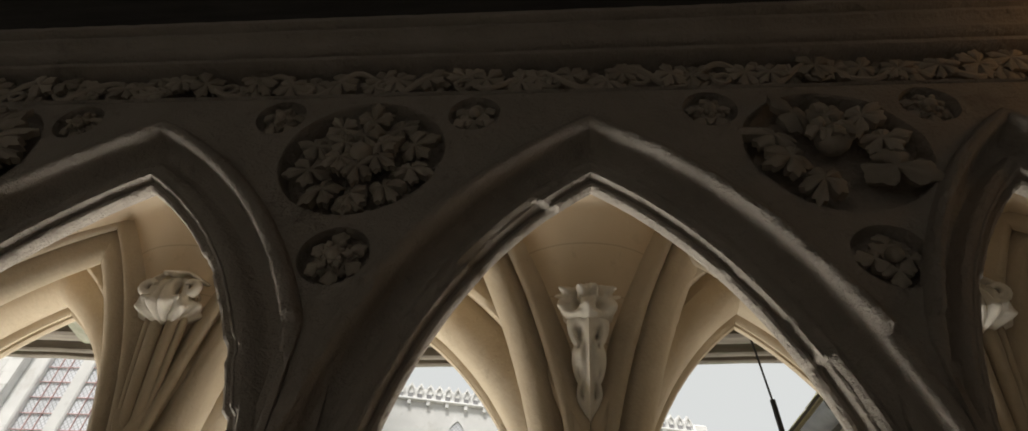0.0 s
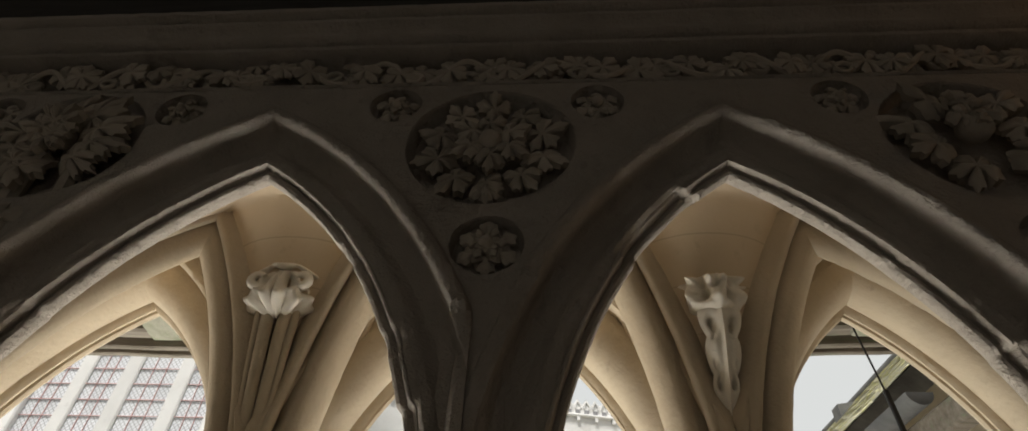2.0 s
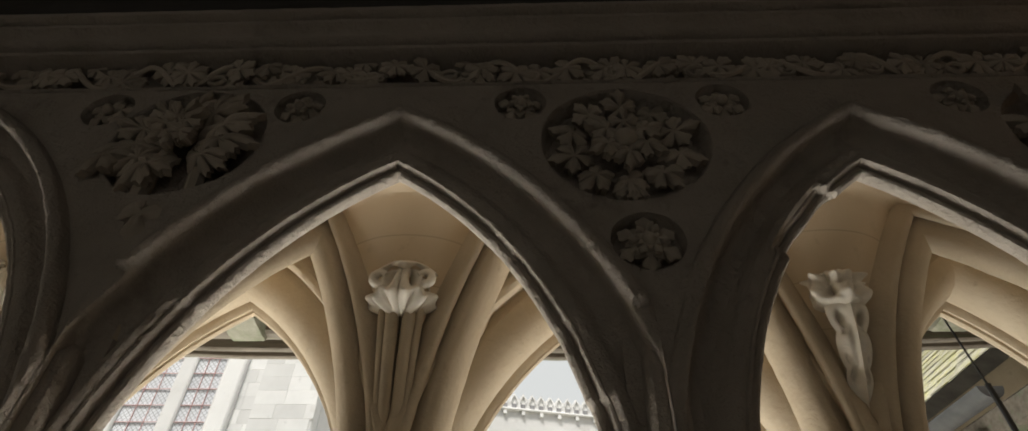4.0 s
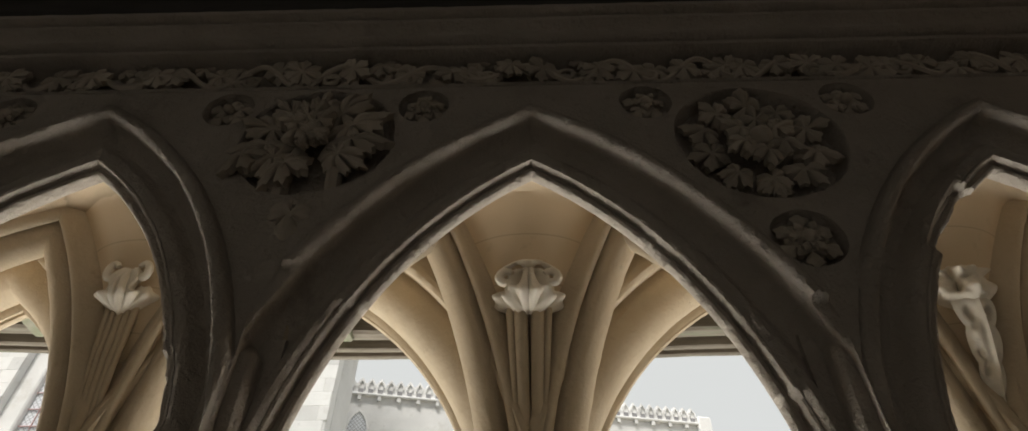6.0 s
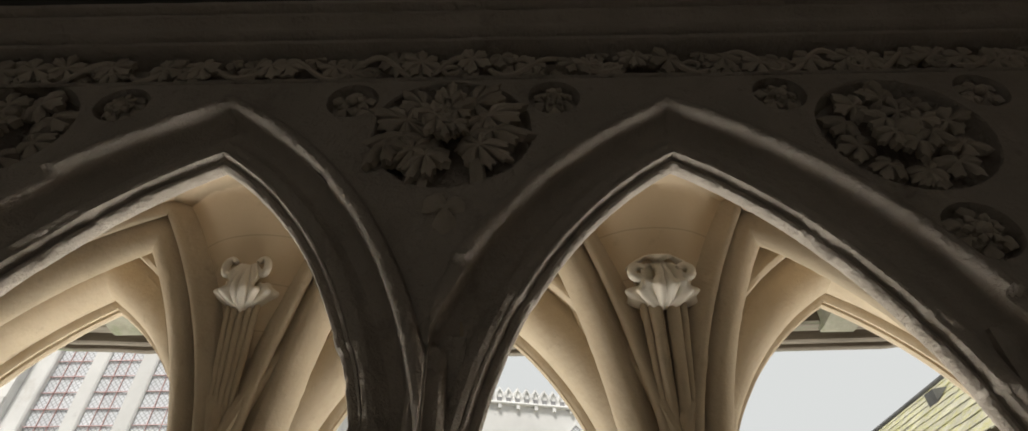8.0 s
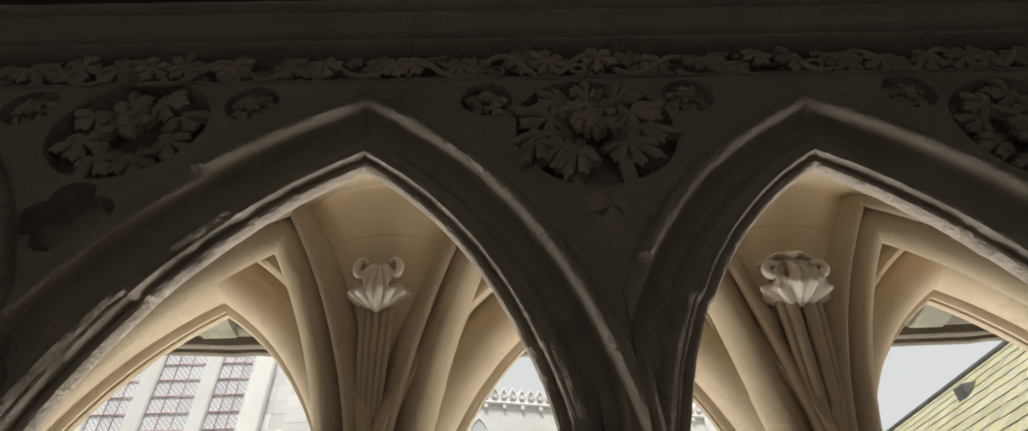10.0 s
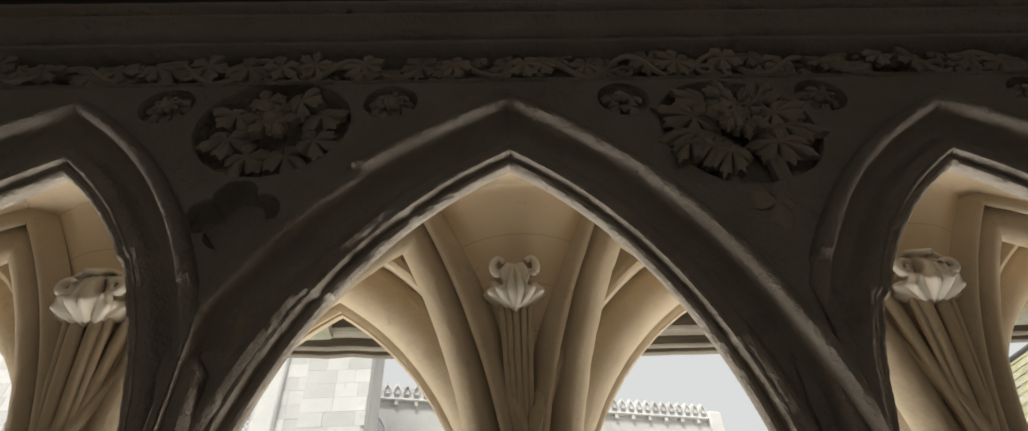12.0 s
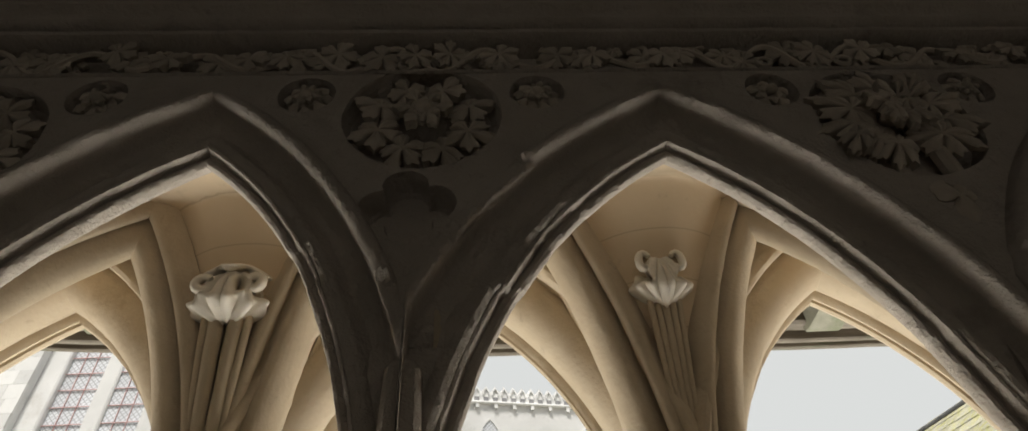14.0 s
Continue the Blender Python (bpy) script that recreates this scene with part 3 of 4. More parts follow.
REAR_PROFILE = [(0.36, 1.405), (0.182, 1.402), (0.168, 1.394), (0.154, 1.388), (0.141, 1.390), (0.132, 1.399), (0.130, 1.412), (0.134, 1.436), (0.148, 1.452), (0.142, 1.466), (0.124, 1.462), (0.112, 1.456), (0.090, 1.458), (0.066, 1.466), (0.045, 1.480), (0.028, 1.500), (0.018, 1.528), (0.015, 1.552),
                (0.026, 1.562), (0.027, 1.572), (0.012, 1.576), (0.003, 1.584), (0.007, 1.593), (0.018, 1.598), (0.004, 1.602), (0.0, 1.612), (0.006, 1.622), (0.03, 1.630)]
vault = thing("ceiling_vault", "warm limestone rib vault between two rows of columns", "vault", "structure")
for i, x0 in enumerate(APEX):
    fr, fl, rr = (COLS[i], FRONT_Y), (COLS[i + 1], FRONT_Y), (REAR[i], REAR_Y)
    part("vault_cell", vault_cell((fl, fr, rr), 0.55 * RISE[i] + 0.441), CELL, vault, "smooth concave limestone vault cell")
    part("vault_rib", vault_rib(fr, rr, 0.55 * RISE[i] + 0.441, i * 2.0), VAULT, vault, "pointed limestone rib with a broad tooled roll between thin fillets", crisp=34)
    part("vault_rib", vault_rib(fl, rr, 0.55 * RISE[i] + 0.441, i * 2.0 + 1), VAULT, vault, "pointed limestone rib with a broad tooled roll between thin fillets", crisp=34)
    if i < len(REAR) - 1:
        part("vault_cell", vault_cell(((REAR[i + 1], REAR_Y), rr, fl), 0.55 * RISE[i] + 0.441), CELL, vault, "smooth concave limestone vault cell")
        half = (REAR[i] - REAR[i + 1]) / 2
        xm = (REAR[i] + REAR[i + 1]) / 2
        bm = bmesh.new()
        arch_sweep(bm, [(REAR_R + r, y) for r, y in REAR_PROFILE], REAR_A, REAR_C, SPRING, xm, half, half, 0.0016, 0.006, i * 4.4, 60, None, (half / 0.545, half / 0.545), rise=0.5 * RISE[i] + 0.5)
        part("garden_arch", bm, VAULT, vault, "pointed garden-side arch with a broad roll and thin fillets", crisp=34)
        bm = bmesh.new()
        pts = [(xm - half + 2 * half * k / 40, arch_z(0.545 * (k / 20 - 1), REAR_R + 0.03, REAR_A, REAR_C)) for k in range(41)]
        bm.faces.new([bm.verts.new((x, 1.63, z)) for x, z in pts + [(xm + half, 2.82), (xm - half, 2.82)]])
        part("garden_spandrel", bm, STONE, vault, smooth=False)
for x in REAR:
    bm = bmesh.new()
    grid_faces(bm, [[(x + r * math.cos(6.2832 * k / 16), REAR_Y + 0.01 + r * math.sin(6.2832 * k / 16), z) for k in range(16)] for r, z in ((0.075, 1.54), (0.062, 1.8), (0.055, 2.05), (0.05, 2.3))], close=True)
    part("springer", bm, VAULT, vault, "solid limestone springer of the ribs")
part("vault_fill", box(bmesh.new(), X0, X1, 1.06, 1.62, 2.78, 3.15), STONE, vault)

# ---- leaf corbels over the garden columns ----
def bumps(u, t, spots):
    """Sum of rounded swellings and hollows: (angle, height, amount, width, tall, lean)."""
    out = 0.0
    for su, st, amount, wide, tall, lean in spots:
        du, dt = u - su - lean * (t - st), t - st
        e = (du / wide) ** 2 + (dt / tall) ** 2
        if e < 6:
            out += amount * math.exp(-e)
    return out


def mirrored(spots):
    return [(k * a, t, am, w, h, k * lean) for a, t, am, w, h, lean in spots for k in ((1, -1) if a else (1,))]


KNOBS = {
    # broad curled leaves: deep eyes, a ribbed middle leaf, rounded lobes below
    "wide": dict(high=0.118, radius=0.058, spots=mirrored([
        (0, 0.42, 0.012, 17, 0.34, 0), (0, 0.50, -0.012, 2.6, 0.36, 0), (26, 0.30, -0.085, 7, 0.16, 16), (42, 0.24, 0.014, 5, 0.2, 20), (56, 0.26, -0.030, 5, 0.16, 10),
        (76, 0.45, -0.020, 16, 0.06, 0), (13, 0.78, 0.022, 9, 0.15, 0), (36, 0.62, 0.026, 9, 0.12, 0), (48, 0.80, 0.026, 9, 0.13, 0), (72, 0.64, 0.028, 10, 0.12, 0), (88, 0.80, 0.026, 11, 0.12, 0),
        (29, 0.80, -0.020, 4, 0.14, -10), (64, 0.78, -0.018, 4, 0.14, 0), (38, 0.62, -0.010, 2.5, 0.1, 0)]),
        hem=((15, 0.008, 13), (52, 0.009, 13), (92, 0.005, 14))),
    # one drooping palmette between two slit volutes
    "pendant": dict(high=0.126, radius=0.050, spots=mirrored([
        (0, 0.55, 0.012, 18, 0.42, 0), (0, 0.48, -0.011, 3.0, 0.45, 0), (14, 0.40, -0.010, 3.2, 0.34, 26), (42, 0.50, -0.055, 6, 0.12, -40), (62, 0.32, -0.036, 6, 0.14, -40), (30, 0.34, 0.010, 6, 0.3, 26),
        (36, 0.78, 0.020, 11, 0.13, 0), (62, 0.70, 0.022, 11, 0.12, 0), (88, 0.62, 0.020, 12, 0.14, 0), (84, 0.24, 0.012, 18, 0.16, 0), (24, 0.84, -0.014, 4, 0.12, 0), (50, 0.78, -0.014, 4, 0.12, 0)]),
        hem=((0, 0.012, 26), (45, 0.002, 14))),
    # broken knob with two eye holes
    "tall": dict(high=0.104, radius=0.052, spots=mirrored([
        (0, 0.70, 0.016, 14, 0.25, 0), (30, 0.60, -0.050, 9, 0.11, 0), (62, 0.55, 0.020, 12, 0.24, 0), (26, 0.90, 0.014, 18, 0.10, 0), (14, 0.2, 0.026, 11, 0.11, 0), (52, 0.16, 0.034, 12, 0.11, 0), (33, 0.26, -0.022, 6, 0.14, 0), (84, 0.14, 0.034, 12, 0.13, 0), (0, 0.40, -0.022, 10, 0.06, 0)]),
        hem=((0, 0.010, 20), (60, 0.004, 14))),
}


def knob_mesh(style, seed, worn):
    k = KNOBS[style]
    hems = [(a * side, d, w) for a, d, w in k["hem"] for side in ((1, -1) if a else (1,))]
    rows = []
    for q in range(65):
        t = q / 64
        row = []
        for p in range(129):
            u = -120 + 240 * p / 128
            # the bell flares towards the hem and turns under there
            body = k["radius"] * (0.86 + 0.40 * math.sin(math.pi * min(1, 0.08 + 0.74 * t)) ** 1.2)
            r = body + bumps(u, t, k["spots"]) + worn * noise.noise(Vector((u * 0.06, t * 7, seed * 3.7))) + 0.0014 * noise.noise(Vector((u * 0.3, t * 30, seed)))
            turned = max(0.0, (t - 0.66) / 0.34)
            r = max(0.010, r * math.sqrt(max(0.05, 1 - turned ** 2.4)))
            drop = sum(d * math.exp(-((u - a) / w) ** 2) for a, d, w in hems)
            z = k["high"] * (0.5 - t) - drop * t * t + worn * 1.6 * (1 - t) * noise.noise(Vector((u * 0.09, seed * 1.3, 2.2)))
            a = radians(u - 90)
            row.append((r * math.cos(a), r * math.sin(a), z))
        rows.append(row)
    bm = bmesh.new()
    grid_faces(bm, rows)
    return bm


def corbel(x, style, seed):
    """A knob of curled leaves over a bundle of thin shafts in the corner of the vault."""
    words = {"tall": "pale carved leaf corbel with broken top over a leafy stem", "wide": "pale carved corbel of broad curled leaves on thin shafts", "pendant": "pale carved corbel with one drooping leaf between two scrolls"}
    ob = thing("leaf_corbel", words[style], "corbel", group="leaf corbels", at=(x, 1.356, {"pendant": 2.402, "wide": 2.378, "tall": 2.375}[style] + (0.012 if seed > 4 else 0.0)))
    part("leaf_knob", knob_mesh(style, seed, 0.006 if style == "tall" else 0.002), PALE, ob, crisp=60)
    if style == "wide":
        # thin lip turned over the leaves, scalloped in front
        bm = bmesh.new()
        rows = []
        for q in range(49):
            u = -100 + 200 * q / 48
            a = radians(u - 90)
            wav = 0.080 + 0.012 * math.cos(radians(u * 5.4))
            rows.append([(r * math.cos(a), r * math.sin(a), z - 0.010 * math.cos(radians(u * 5.4))) for r, z in ((0.03, 0.074), (wav * 0.75, 0.074), (wav, 0.066), (wav + 0.002, 0.061), (wav - 0.003, 0.058), (wav * 0.7, 0.064), (0.03, 0.062))])
        grid_faces(bm, rows)
        part("lip", bm, PALE, ob, crisp=70)
    if style != "tall":
        for side in (-1, 1):
            # volute: a tongue rolled round an open eye
            bm = bmesh.new()
            wide = style == "wide"
            cx, cz, big = (0.062, 0.022, 0.023) if wide else (0.044, 0.034, 0.024)
            pts = [(side * (cx + (big - 0.0013 * a) * (1.0 if wide else 0.72) * math.cos(2.6 - a * 0.45)), -0.058 + 0.0008 * a, cz + (big - 0.0013 * a) * (1.0 if wide else 1.35) * math.sin(2.6 - a * 0.45)) for a in range(13)]
            tube(bm, pts, 0.010 if wide else 0.0085, 10, lambda t: 0.75 + 0.5 * math.sin(math.pi * t))
            part("scroll", bm, PALE, ob)
        slim = style == "pendant"
        for dx, r in ((-0.040, 0.0085), (-0.021, 0.0095), (0.0, 0.0105), (0.021, 0.0095), (0.040, 0.0085)) if slim else ((-0.055, 0.011), (-0.025, 0.0200), (0.025, 0.0200), (0.055, 0.011)):
            bm = bmesh.new()
            tube(bm, [(dx * (1 - 0.62 * t), -0.016 + 0.112 * t ** 1.25, 0.02 - 0.52 * t) for t in (0.0, 0.12, 0.25, 0.4, 0.55, 0.7, 0.85, 1.0)], r, 12, lambda t: 1 - 0.35 * t)
            part("shaft", bm, VAULT, ob)
    else:
        # flat leafy stem, lobed on both sides and pierced, running down to a point
        bm = bmesh.new()
        rows = []
        for q in range(61):
            t = q / 60
            w = 0.046 * (1 - t) ** 0.75 * (0.72 + 0.34 * abs(math.sin(math.pi * (3.6 * t + 0.25))) ** 0.6) + 0.006
            row = []
            for p in range(25):
                e = p / 12 - 1
                swell_out = 0.020 * (1 - e * e) + bumps(e * 100, t, mirrored([(0, 0.4, 0.010, 9, 0.7, 0), (45, 0.12, -0.030, 17, 0.055, 0), (50, 0.30, 0.006, 22, 0.06, 0), (45, 0.55, -0.028, 19, 0.05, 0), (62, 0.42, -0.010, 10, 0.03, 60), (60, 0.22, -0.010, 9, 0.02, 60)]))
                row.append((w * e, -0.026 + 0.135 * t ** 1.3 - swell_out, -0.045 - 0.30 * t))
            rows.append(row)
        grid_faces(bm, rows)
        part("leafy_stem", bm, PALE, ob, crisp=70)
    return ob


for i, x0 in enumerate(REAR[:6]):
    corbel((x0 + APEX[i]) / 2 - 0.003, ("wide", "tall", "wide", "pendant", "wide", "wide")[i], i + 1)


# ---- columns and the low wall under them ----
def column(x, y, top):
    ob = thing("column", "slender round limestone column with a moulded capital on a low wall", "column", group="arcade columns", at=(x, y, 0.5))
    prof = {"base": [(0.0, 0.0), (0.105, 0.0), (0.105, 0.05), (0.09, 0.06), (0.095, 0.08), (0.07, 0.1), (0.0, 0.1)],
            "shaft": [(0.0, 0.1), (0.06, 0.1), (0.058, 0.5), (0.057, 0.86), (0.0, 0.86)],
            "capital": [(0.0, 0.86), (0.068, 0.86), (0.066, 0.885), (0.06, 0.9), (0.075, 0.95), (0.10, 0.99), (0.115, 1.0), (0.12, 1.03), (0.11, top - 0.5), (0.0, top - 0.5)]}
    for name, pr in prof.items():
        bm = bmesh.new()
        grid_faces(bm, [[(r * math.cos(6.2832 * k / 20), r * math.sin(6.2832 * k / 20), z) for k in range(20)] for r, z in pr if r > 0], close=True)
        part(name, bm, STONE, ob)
    return ob


first = column(COLS[0], FRONT_Y, SPRING + 0.03)
for x in COLS[1:]:
    copy_thing(first, pose(x, FRONT_Y, 0.5))
for x in REAR:
    copy_thing(first, pose(x, REAR_Y, 0.5))
tagged(part("wall_low", box(bmesh.new(), X0, X1, 0.98, 1.72, 0.0, 0.5, 0.01), STONE), "low limestone wall under the columns", "low wall", kind="structure")

# ---- gallery round the walk ----
gx0, gx1, gy0 = -9.0, 5.0, -1.9
tagged(part("floor", box(bmesh.new(), gx0, gx1, gy0 - 0.3, 0.98, -0.2, 0.0), FLOOR, smooth=False), "worn stone flag floor of the gallery", "floor", kind="structure")
tagged(part("wall_gallery", box(bmesh.new(), gx0, gx1, gy0 - 0.3, gy0, 0.0, 3.15), PLASTER, smooth=False), "plain stone back wall of the gallery", "wall", kind="structure")
for name, xa, xb in (("wall_west", gx0 - 0.3, gx0), ("wall_east", gx1, gx1 + 0.3)):
    tagged(part(name, box(bmesh.new(), xa, xb, gy0 - 0.3, 1.62, 0.0, 4.9), PLASTER, smooth=False), "plain stone end wall of the gallery", "wall", kind="structure")
tagged(part("wall_corner", box(bmesh.new(), X1, gx1, 0.99, 1.62, 0.0, 3.15), STONE, smooth=False), "plain limestone corner pier", "wall", kind="structure")
tagged(part("wall_far", box(bmesh.new(), gx0, X0, 0.99, 1.62, 0.0, 3.15), STONE, smooth=False), "plain limestone wall", "wall", kind="structure")
bm = bmesh.new()
rows = []
mid_y, half = (gy0 + 0.99) / 2, (0.99 - gy0) / 2
for thick in (0.0, 0.06):
    for k in range(25):
        th = math.pi * k / 24
        kk = th if thick == 0 else math.pi - th
        rows.append([(gx0, mid_y + (half + thick) * math.cos(kk), 3.098 + (1.35 + thick) * math.sin(kk)), (gx1, mid_y + (half + thick) * math.cos(kk), 3.098 + (1.35 + thick) * math.sin(kk))])
grid_faces(bm, rows + rows[:1])
tagged(part("ceiling", bm, DARKWOOD), "dark boarded wooden barrel ceiling", "ceiling", kind="structure")

# ---- garden and eaves ----
tagged(part("ground", box(bmesh.new(), -600, 600, -600, 600, -0.6, -0.2), GRAVEL, smooth=False), "pale gravel and lawn of the cloister garden", "ground", kind="structure")
tagged(part("lawn", box(bmesh.new(), -7, 0.6, 3.2, 8.0, -0.25, -0.1, 0.02), GRASS, smooth=False), "clipped green garden lawn", "lawn", kind="structure")

roof = thing("roof_gallery", "gallery roof with weathered grey oak eaves", "roof", "structure")
bm = bmesh.new()
for (y0, z0), (y1, z1) in (((2.03, 2.72), (-0.45, 5.0)), ((-0.45, 5.0), (-2.6, 3.0))):
    grid_faces(bm, [[(gx0, y0, z0 + 0.10), (gx1 if y0 < 0 else 1.5, y0, z0 + 0.10)], [(gx0, y1, z1 + 0.1), (gx1, y1, z1 + 0.1)]])
part("roof_covering", bm, LEAD, roof, smooth=False)
def sag(x):
    """The old eaves dip in the middle of the range."""
    return 0.0125 * (x + 0.9) ** 2


def eaves_timber(name, y0, y1, z0, z1, label, edge=0.006, ragged=0.0):
    bm = bmesh.new()
    rows = []
    for k in range(81):
        x = X0 + (1.5 - X0) * k / 80
        dz = sag(x) + ragged * noise.noise(Vector((x * 9, z0 * 5, y0)))
        dy = ragged * 0.7 * noise.noise(Vector((x * 6, z0 * 5 + 3, y0)))
        rows.append([(x, y, z + dz) for y, z in ((y0 + edge + dy, z0), (y1 - edge + dy, z0), (y1 + dy, z0 + edge), (y1, z1), (y0, z1), (y0 + dy, z0 + edge))])
    vs = grid_faces(bm, rows, close=True)
    bm.faces.new(vs[0])
    bm.faces.new(vs[-1])
    part(name, bm, WOOD, roof, label)


for k in range(4):
    eaves_timber("eaves_board", 1.66 + 0.085 * k, 1.66 + 0.085 * k + 0.079, 2.735 - 0.022 * k, 2.755 - 0.022 * k, "weathered grey oak board", ragged=0.004)
eaves_timber("eaves_beam", 1.90, 1.965, 2.585, 2.66, "weathered grey oak eaves beam", 0.01, 0.004)
eaves_timber("eaves_beam", 1.968, 1.995, 2.552, 2.67, "weathered grey oak eaves beam", 0.006, 0.004)
eaves_timber("fascia", 1.998, 2.022, 2.538, 2.70, "ragged weathered grey oak fascia", 0.004, 0.007)
for x in (-4.85, -3.77, -2.72, -1.64, -1.25, -0.15, 0.90):
    ob = thing("eaves_bracket", "mossy weathered bracket under the oak eaves", "bracket", group="eaves brackets", at=(x, 1.63, 2.61 + sag(x)))
    bm = bmesh.new()
    side = [(0.0, 0.0), (0.12, -0.012), (0.20, -0.035), (0.262, -0.052), (0.30, -0.050), (0.315, -0.030), (0.315, 0.03), (0.0, 0.10)]
    vs = grid_faces(bm, [[(dx, y, z) for y, z in side] for dx in (-0.062, 0.062)], close=True)
    bm.faces.new(vs[0])
    bm.faces.new(vs[1])
    bmesh.ops.bevel(bm, geom=bm.edges[:], offset=0.008, segments=1, affect="EDGES")
    part("body", bm, MOSSY, ob)
    part("upright", box(bmesh.new(), -0.08, -0.035, 0.0, 0.06, -0.02, 0.13, 0.005), MOSSY, ob)
    part("cap", box(bmesh.new(), -0.10, 0.10, 0.0, 0.27, 0.034, 0.075, 0.005), WOOD, ob)

# ---- wing at right angles, with its lichened roof ----
wing = thing("gallery_wing", "low gallery wing with yellow-lichened slate roof and lead gutter", "building", "structure")
wx, wz, rx, rz = 1.20, 2.655, 2.33, 3.66
slope = Vector((rx - wx, 0, rz - wz)).normalized()
normal = Vector((-slope.z, 0, slope.x))
length = math.hypot(rx - wx, rz - wz)
bm = bmesh.new()
grid_faces(bm, [[(wx, 2.0, wz), (wx, 9.0, wz)], [(rx, 2.0, rz), (rx, 9.0, rz)], [(rx + 1.6, 2.0, wz), (rx + 1.6, 9.0, wz)]])
roof_base = part("roof", bm, LEAD, wing, smooth=False)
shared = []
for v in range(4):
    rnd = random.Random(v)
    bm = bmesh.new()
    box(bm, -0.085, 0.085, -0.005, 0.21, 0.0, 0.005)
    for q in bm.verts:
        q.co += Vector((rnd.uniform(-0.008, 0.008), rnd.uniform(-0.012, 0.012), rnd.uniform(-0.001, 0.002)))
    me = bpy.data.meshes.new("slate")
    bm.to_mesh(me)
    bm.free()
    me.materials.append(LICHEN)
    shared.append(me)
rnd = random.Random(5)
for r in range(10):
    for c in range(30):
        ob = new("slate", shared[rnd.randrange(4)])
        ob.parent = roof_base
        base = Vector((wx, 2.0 + 0.172 * c + (r % 2) * 0.086, wz)) + slope * (0.158 * r) + normal * 0.004
        rot = Matrix((( 0, slope.x, normal.x, 0), (1, 0, 0, 0), (0, slope.z, normal.z, 0), (0, 0, 0, 1)))
        ob.matrix_basis = Matrix.Translation(base) @ rot @ pose(0, 0, 0, -2.3 + rnd.uniform(-0.5, 0.5), 0, rnd.uniform(-1.5, 1.5))
bm = bmesh.new()
tube(bm, [(rx, 2.0, rz + 0.01), (rx, 9.0, rz + 0.01)], 0.03, 10)
part("ridge", bm, LEAD, wing, "grey ridge roll")
bm = bmesh.new()
rows = []
for k in range(11):
    th = math.pi * k / 10
    rows.append([(wx - 0.045 - 0.05 * math.cos(th), yy, wz - 0.13 - 0.05 * math.sin(th)) for yy in (2.2, 9.0)])
grid_faces(bm, rows)
vs = [bm.verts.new((wx - 0.045 - 0.05 * math.cos(math.pi * k / 10), 2.2, wz - 0.13 - 0.05 * math.sin(math.pi * k / 10))) for k in range(11)]
bm.faces.new(vs)
part("gutter", bm, LEAD, wing, "dark lead half-round gutter")
part("eaves_beam", box(bmesh.new(), wx + 0.02, wx + 0.10, 2.05, 9.0, wz - 0.26, wz - 0.16, 0.01), WOOD, wing, "weathered oak beam")
for k in range(9):
    bm = bmesh.new()
    box(bm, wx - 0.02, wx + 0.55, -0.05, 0.05, -0.06, 0.05, 0.012)
    ob = part("rafter", bm, WOOD, wing, "weathered oak rafter end")
    ob.location = (0, 2.45 + 0.75 * k, wz - 0.26)
part("wing_wall", box(bmesh.new(), wx + 0.45, wx + 0.65, 1.63, 9.0, -0.2, wz + 0.2), VAULT, wing, "yellowish limestone wall", smooth=False)
vent = thing("roof_vent", "small grey lead vent on the lichened roof", "roof vent", at=(2.02, 4.45, 3.40))
bm = bmesh.new()
vs = [bm.verts.new(p) for p in ((-0.08, -0.06, -0.07), (-0.08, 0.06, -0.07), (0.05, 0.06, 0.05), (0.05, -0.06, 0.05), (-0.08, -0.06, 0.03), (-0.08, 0.06, 0.03))]
for f in ((0, 3, 4), (1, 5, 2), (4, 3, 2, 5), (0, 4, 5, 1), (0, 1, 2, 3)):
    bm.faces.new([vs[q] for q in f])
part("hood", bm, LEAD, vent, smooth=False)

cable = thing("cable", "thin black conductor cable hanging down from the oak eaves", "cable", at=(0.735, 1.685, 0.5))
bm = bmesh.new()
tube(bm, [(-0.035, 0.0, 2.16), (-0.028, 0.0, 2.05), (-0.014, 0.0, 1.90), (-0.004, 0.0, 1.78)], 0.0032, 6)
part("wire", bm, BLACK, cable)
bm = bmesh.new()
tube(bm, [(-0.004, 0.0, 1.79), (0.0, 0.0, 1.7), (0.004, 0.0, 1.2), (0.0, 0.0, 0.0)], 0.008, 8)
part("sleeve", bm, BLACK, cable)


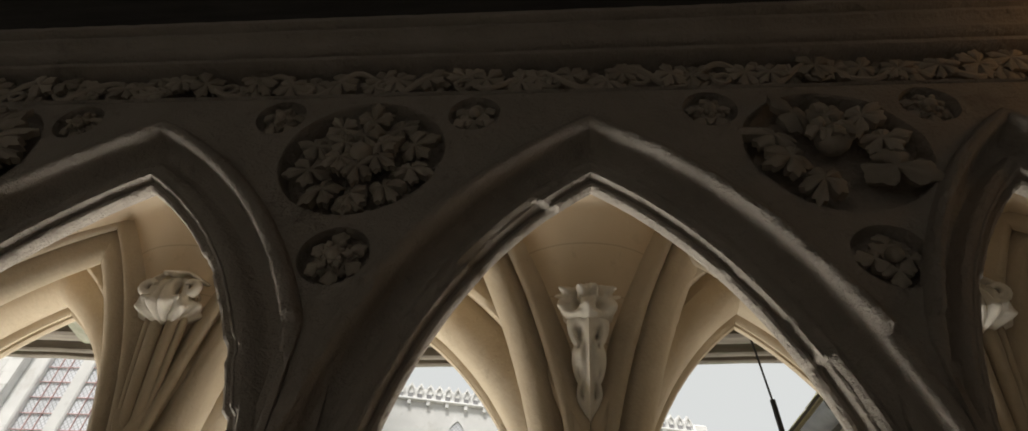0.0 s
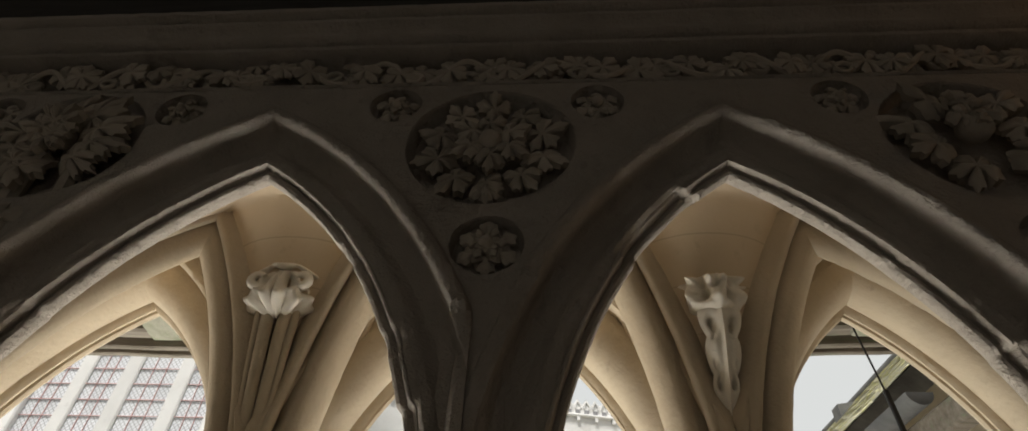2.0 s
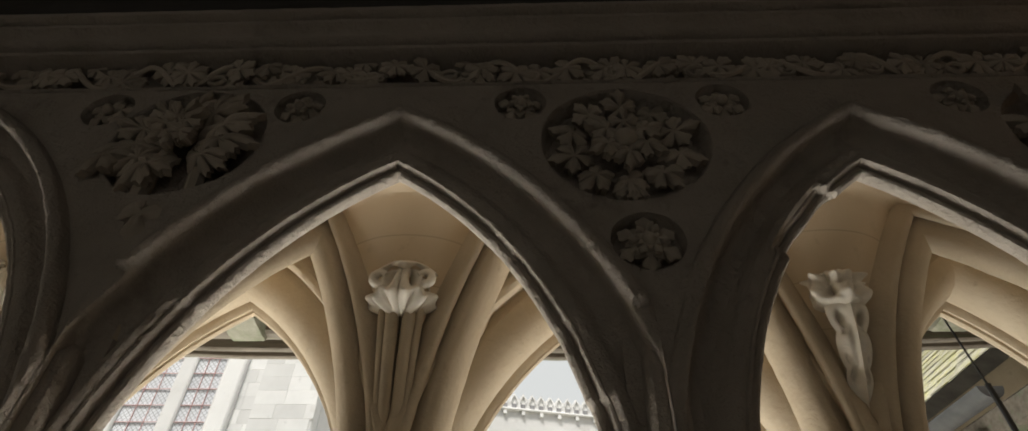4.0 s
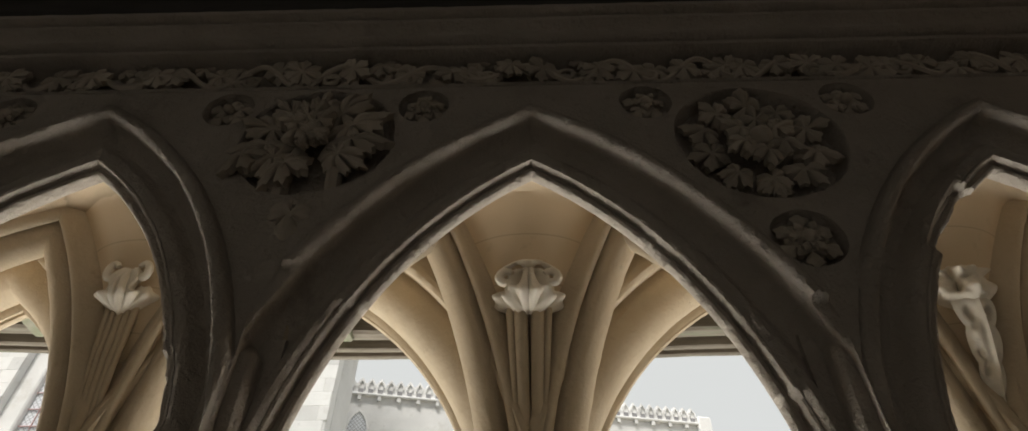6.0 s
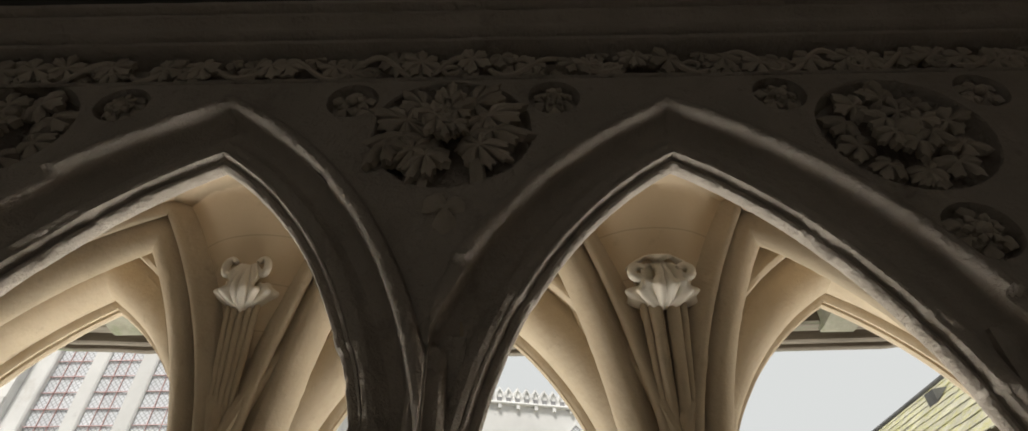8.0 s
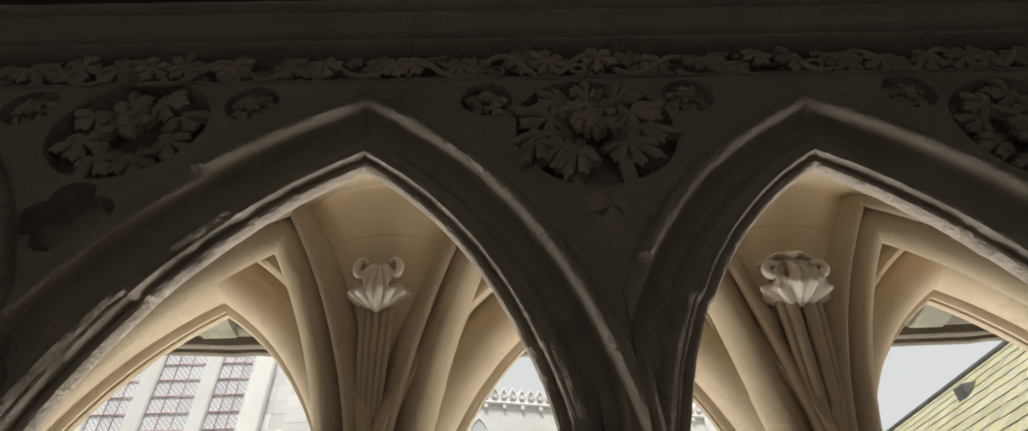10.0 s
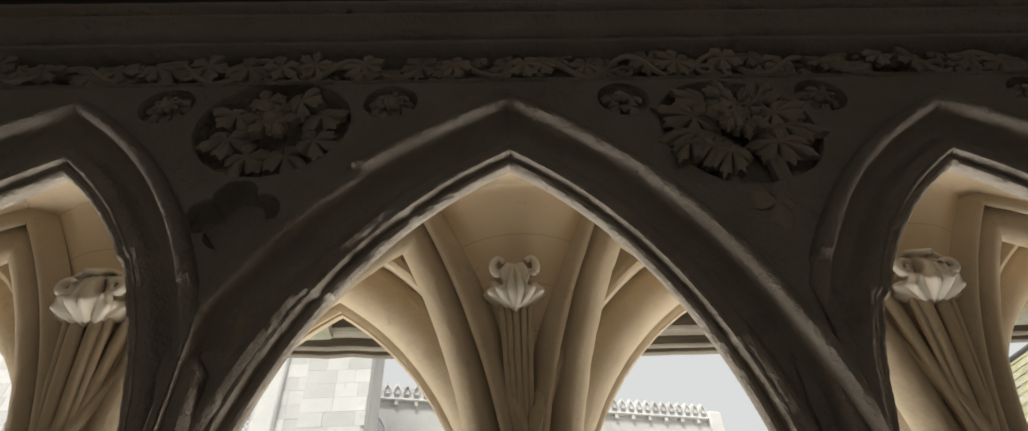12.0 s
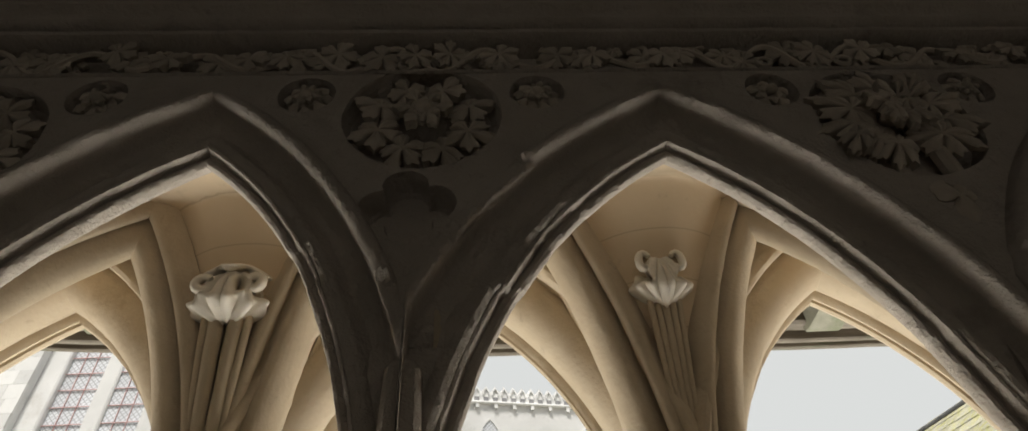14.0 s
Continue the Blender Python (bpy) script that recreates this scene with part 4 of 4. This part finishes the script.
# ---- abbey church across the garden ----
church = thing("church_wall", "pale sunlit granite church wall with tall leaded windows", "church", "structure")
LIGHTS = [(-9.42, -8.80), (-8.52, -7.93), (-7.63, -6.90), (-6.62, -6.06)]
cy = 9.2
edges_x = [-15.0] + [v for p in LIGHTS for v in p] + [-4.15]
for k in range(0, len(edges_x), 2):
    bm = bmesh.new()
    box(bm, edges_x[k], edges_x[k + 1], cy if k in (0, len(edges_x) - 2) else cy + 0.05, cy + 0.8, -0.2, 11.0, 0.03)
    part("pier" if k in (0, len(edges_x) - 2) else "mullion", bm, CHURCH, church)
for xa, xb in LIGHTS:
    win = thing("church_window", "tall leaded church window light with red iron saddle bars", "window", "structure", at=((xa + xb) / 2, cy + 0.11, 2.0))
    w = (xb - xa) / 2
    part("sill", box(bmesh.new(), -w, w, -0.2, 0.3, -2.2, 0.0), CHURCH, win, smooth=False)
    for r in range(32):
        z = 0.29 * r
        part("bar", box(bmesh.new(), -w, w, -0.03, -0.008, z - 0.0035, z + 0.0035), REDIRON, win, smooth=False)
        for c in range(3):
            bm = bmesh.new()
            box(bm, -w + 2 * w * c / 3 + 0.006, -w + 2 * w * (c + 1) / 3 - 0.006, 0.0, 0.012, z + 0.008, z + 0.282)
            part("pane", bm, QUARRY, win, smooth=False)
    for c in (1, 2):
        part("upright_bar", box(bmesh.new(), -w + 2 * w * c / 3 - 0.0025, -w + 2 * w * c / 3 + 0.0025, -0.022, 0.0, 0.0, 9.3), REDIRON, win, smooth=False)
# flat buttress strips and a cable
for xa, xb, d in ((-5.95, -5.62, 0.14), (-5.2, -4.15, 0.22), (-10.4, -9.75, 0.16)):
    part("buttress", box(bmesh.new(), xa, xb, cy - d, cy + 0.02, -0.2, 11.0, 0.03), CHURCH, church)
rnd = random.Random(8)
blocks = []
for v in range(3):
    bm = bmesh.new()
    box(bm, -0.5, 0.5, -0.012, 0.05, -0.5, 0.5)
    me = bpy.data.meshes.new("stone")
    bm.to_mesh(me)
    bm.free()
    me.materials.append(CHURCH)
    blocks.append(me)
for xa, xb, d in ((-6.02, -4.18, 0.0), (-5.2, -4.15, 0.22), (-10.4, -9.75, 0.16), (-12.0, -10.4, 0.0)):
    z = 4.4
    while z < 8.2:
        x = xa
        while x < xb - 0.1:
            w = min(rnd.uniform(0.28, 0.55), xb - x)
            ob = new("stone", blocks[0])
            ob.parent = church
            ob.matrix_basis = Matrix.LocRotScale((x + w / 2, cy - d - 0.002 - rnd.uniform(0, 0.004), z + 0.12), None, (w - 0.003, 1, 0.237))
            x += w
        z += 0.24

# the farther wall with its pierced parapet
far = thing("church_parapet_wall", "pale far church wall with a pierced parapet and pointed windows", "church", "structure", at=(-5.0, 12.4, 0))
far.rotation_euler = (0, 0, radians(13.5))
L = 8.55
zs = 7.08
part("wall", box(bmesh.new(), -3.0, L, 0, 0.6, -0.2, zs), CHURCH, far, smooth=False)
part("string_course", box(bmesh.new(), -3.0, L + 0.05, -0.10, 0.3, zs, zs + 0.06, 0.02), CHURCH, far)
part("parapet_back", box(bmesh.new(), -3.0, L, 0.12, 0.2, zs + 0.06, zs + 0.14), CHURCH, far, smooth=False)
n = 44
# dark grey painted on for the shade in the parapet's piercings
SLOT = material("slot_shade", (0.20, 0.20, 0.21), (0.30, 0.30, 0.31), scale=8)
pitch = (L + 1.2) / n
bm = bmesh.new()
out = [(-pitch / 2, 0), (-pitch / 2, 0.24), (-pitch * 0.3, 0.30), (0, 0.39), (pitch * 0.3, 0.30), (pitch / 2, 0.24), (pitch / 2, 0)]
vs = grid_faces(bm, [[(x, y, z) for x, z in out] for y in (-0.02, 0.12)], close=True)
for r in vs:
    bm.faces.new(r)
rim = [(-pitch * 0.36, 0.16), (-pitch * 0.34, 0.25), (0, 0.34), (pitch * 0.34, 0.25), (pitch * 0.36, 0.16)]
grid_faces(bm, [[(x, y, z) for x, z in rim] for y in (-0.02, -0.06)] + [[(x * 0.72, -0.06, z - 0.035) for x, z in rim], [(x * 0.72, -0.02, z - 0.035) for x, z in rim]])
bmesh.ops.recalc_face_normals(bm, faces=bm.faces)
me = bpy.data.meshes.new("parapet_arch")
bm.to_mesh(me)
bm.free()
me.materials.append(CHURCH)
for k in range(n):
    ob = new("parapet_arch", me)
    ob.parent = far
    ob.location = (-1.2 + pitch * (k + 0.5), 0, zs + 0.06)
    part("slot", box(bmesh.new(), -1.2 + pitch * (k + 0.24), -1.2 + pitch * (k + 0.76), -0.032, -0.018, zs + 0.075, zs + 0.175), SLOT, far, smooth=False)
    if k % 2 == 0:
        ob = part("modillion", box(bmesh.new(), -0.04, 0.04, -0.08, 0.01, -0.10, 0.0), CHURCH, far, smooth=False)
        ob.location = (-1.2 + pitch * (k + 0.5), 0, zs)
part("pinnacle", box(bmesh.new(), L - 0.02, L + 0.35, -0.12, 0.5, zs - 0.6, zs + 0.22, 0.04), CHURCH, far)
for x in (0.30, 2.75, 5.2, 7.5):
    bm = bmesh.new()
    out = [(-0.25, 0.0), (0.25, 0.0), (0.25, 0.62), (0.20, 0.80), (0.11, 0.93), (0.0, 1.02), (-0.11, 0.93), (-0.20, 0.80), (-0.25, 0.62)]
    inn = [(px * 0.84, max(0.03, pz * 0.95)) for px, pz in out]
    vs = grid_faces(bm, [[(x + px, yy, 5.75 + pz) for px, pz in ring] for ring, yy in ((out, -0.002), (out, -0.03), (inn, -0.03), (inn, -0.004))], close=True)
    win = part("window", bm, CHURCH, far, "pale pointed window surround", smooth=False)
    bm = bmesh.new()
    bm.faces.new([bm.verts.new((x + px, -0.006, 5.75 + pz)) for px, pz in inn])
    part("pane", bm, QUARRY, win, smooth=False)
lantern = thing("wall_lamp", "small dark iron wall lamp on the stone corner pier", "wall lamp", at=(1.80, 0.86, 2.98))
part("bracket", box(bmesh.new(), -0.012, 0.012, -0.16, 0.13, 0.10, 0.124, 0.004), LEAD, lantern)
part("shade", box(bmesh.new(), -0.06, 0.06, -0.22, -0.10, 0.06, 0.10, 0.01), LEAD, lantern)
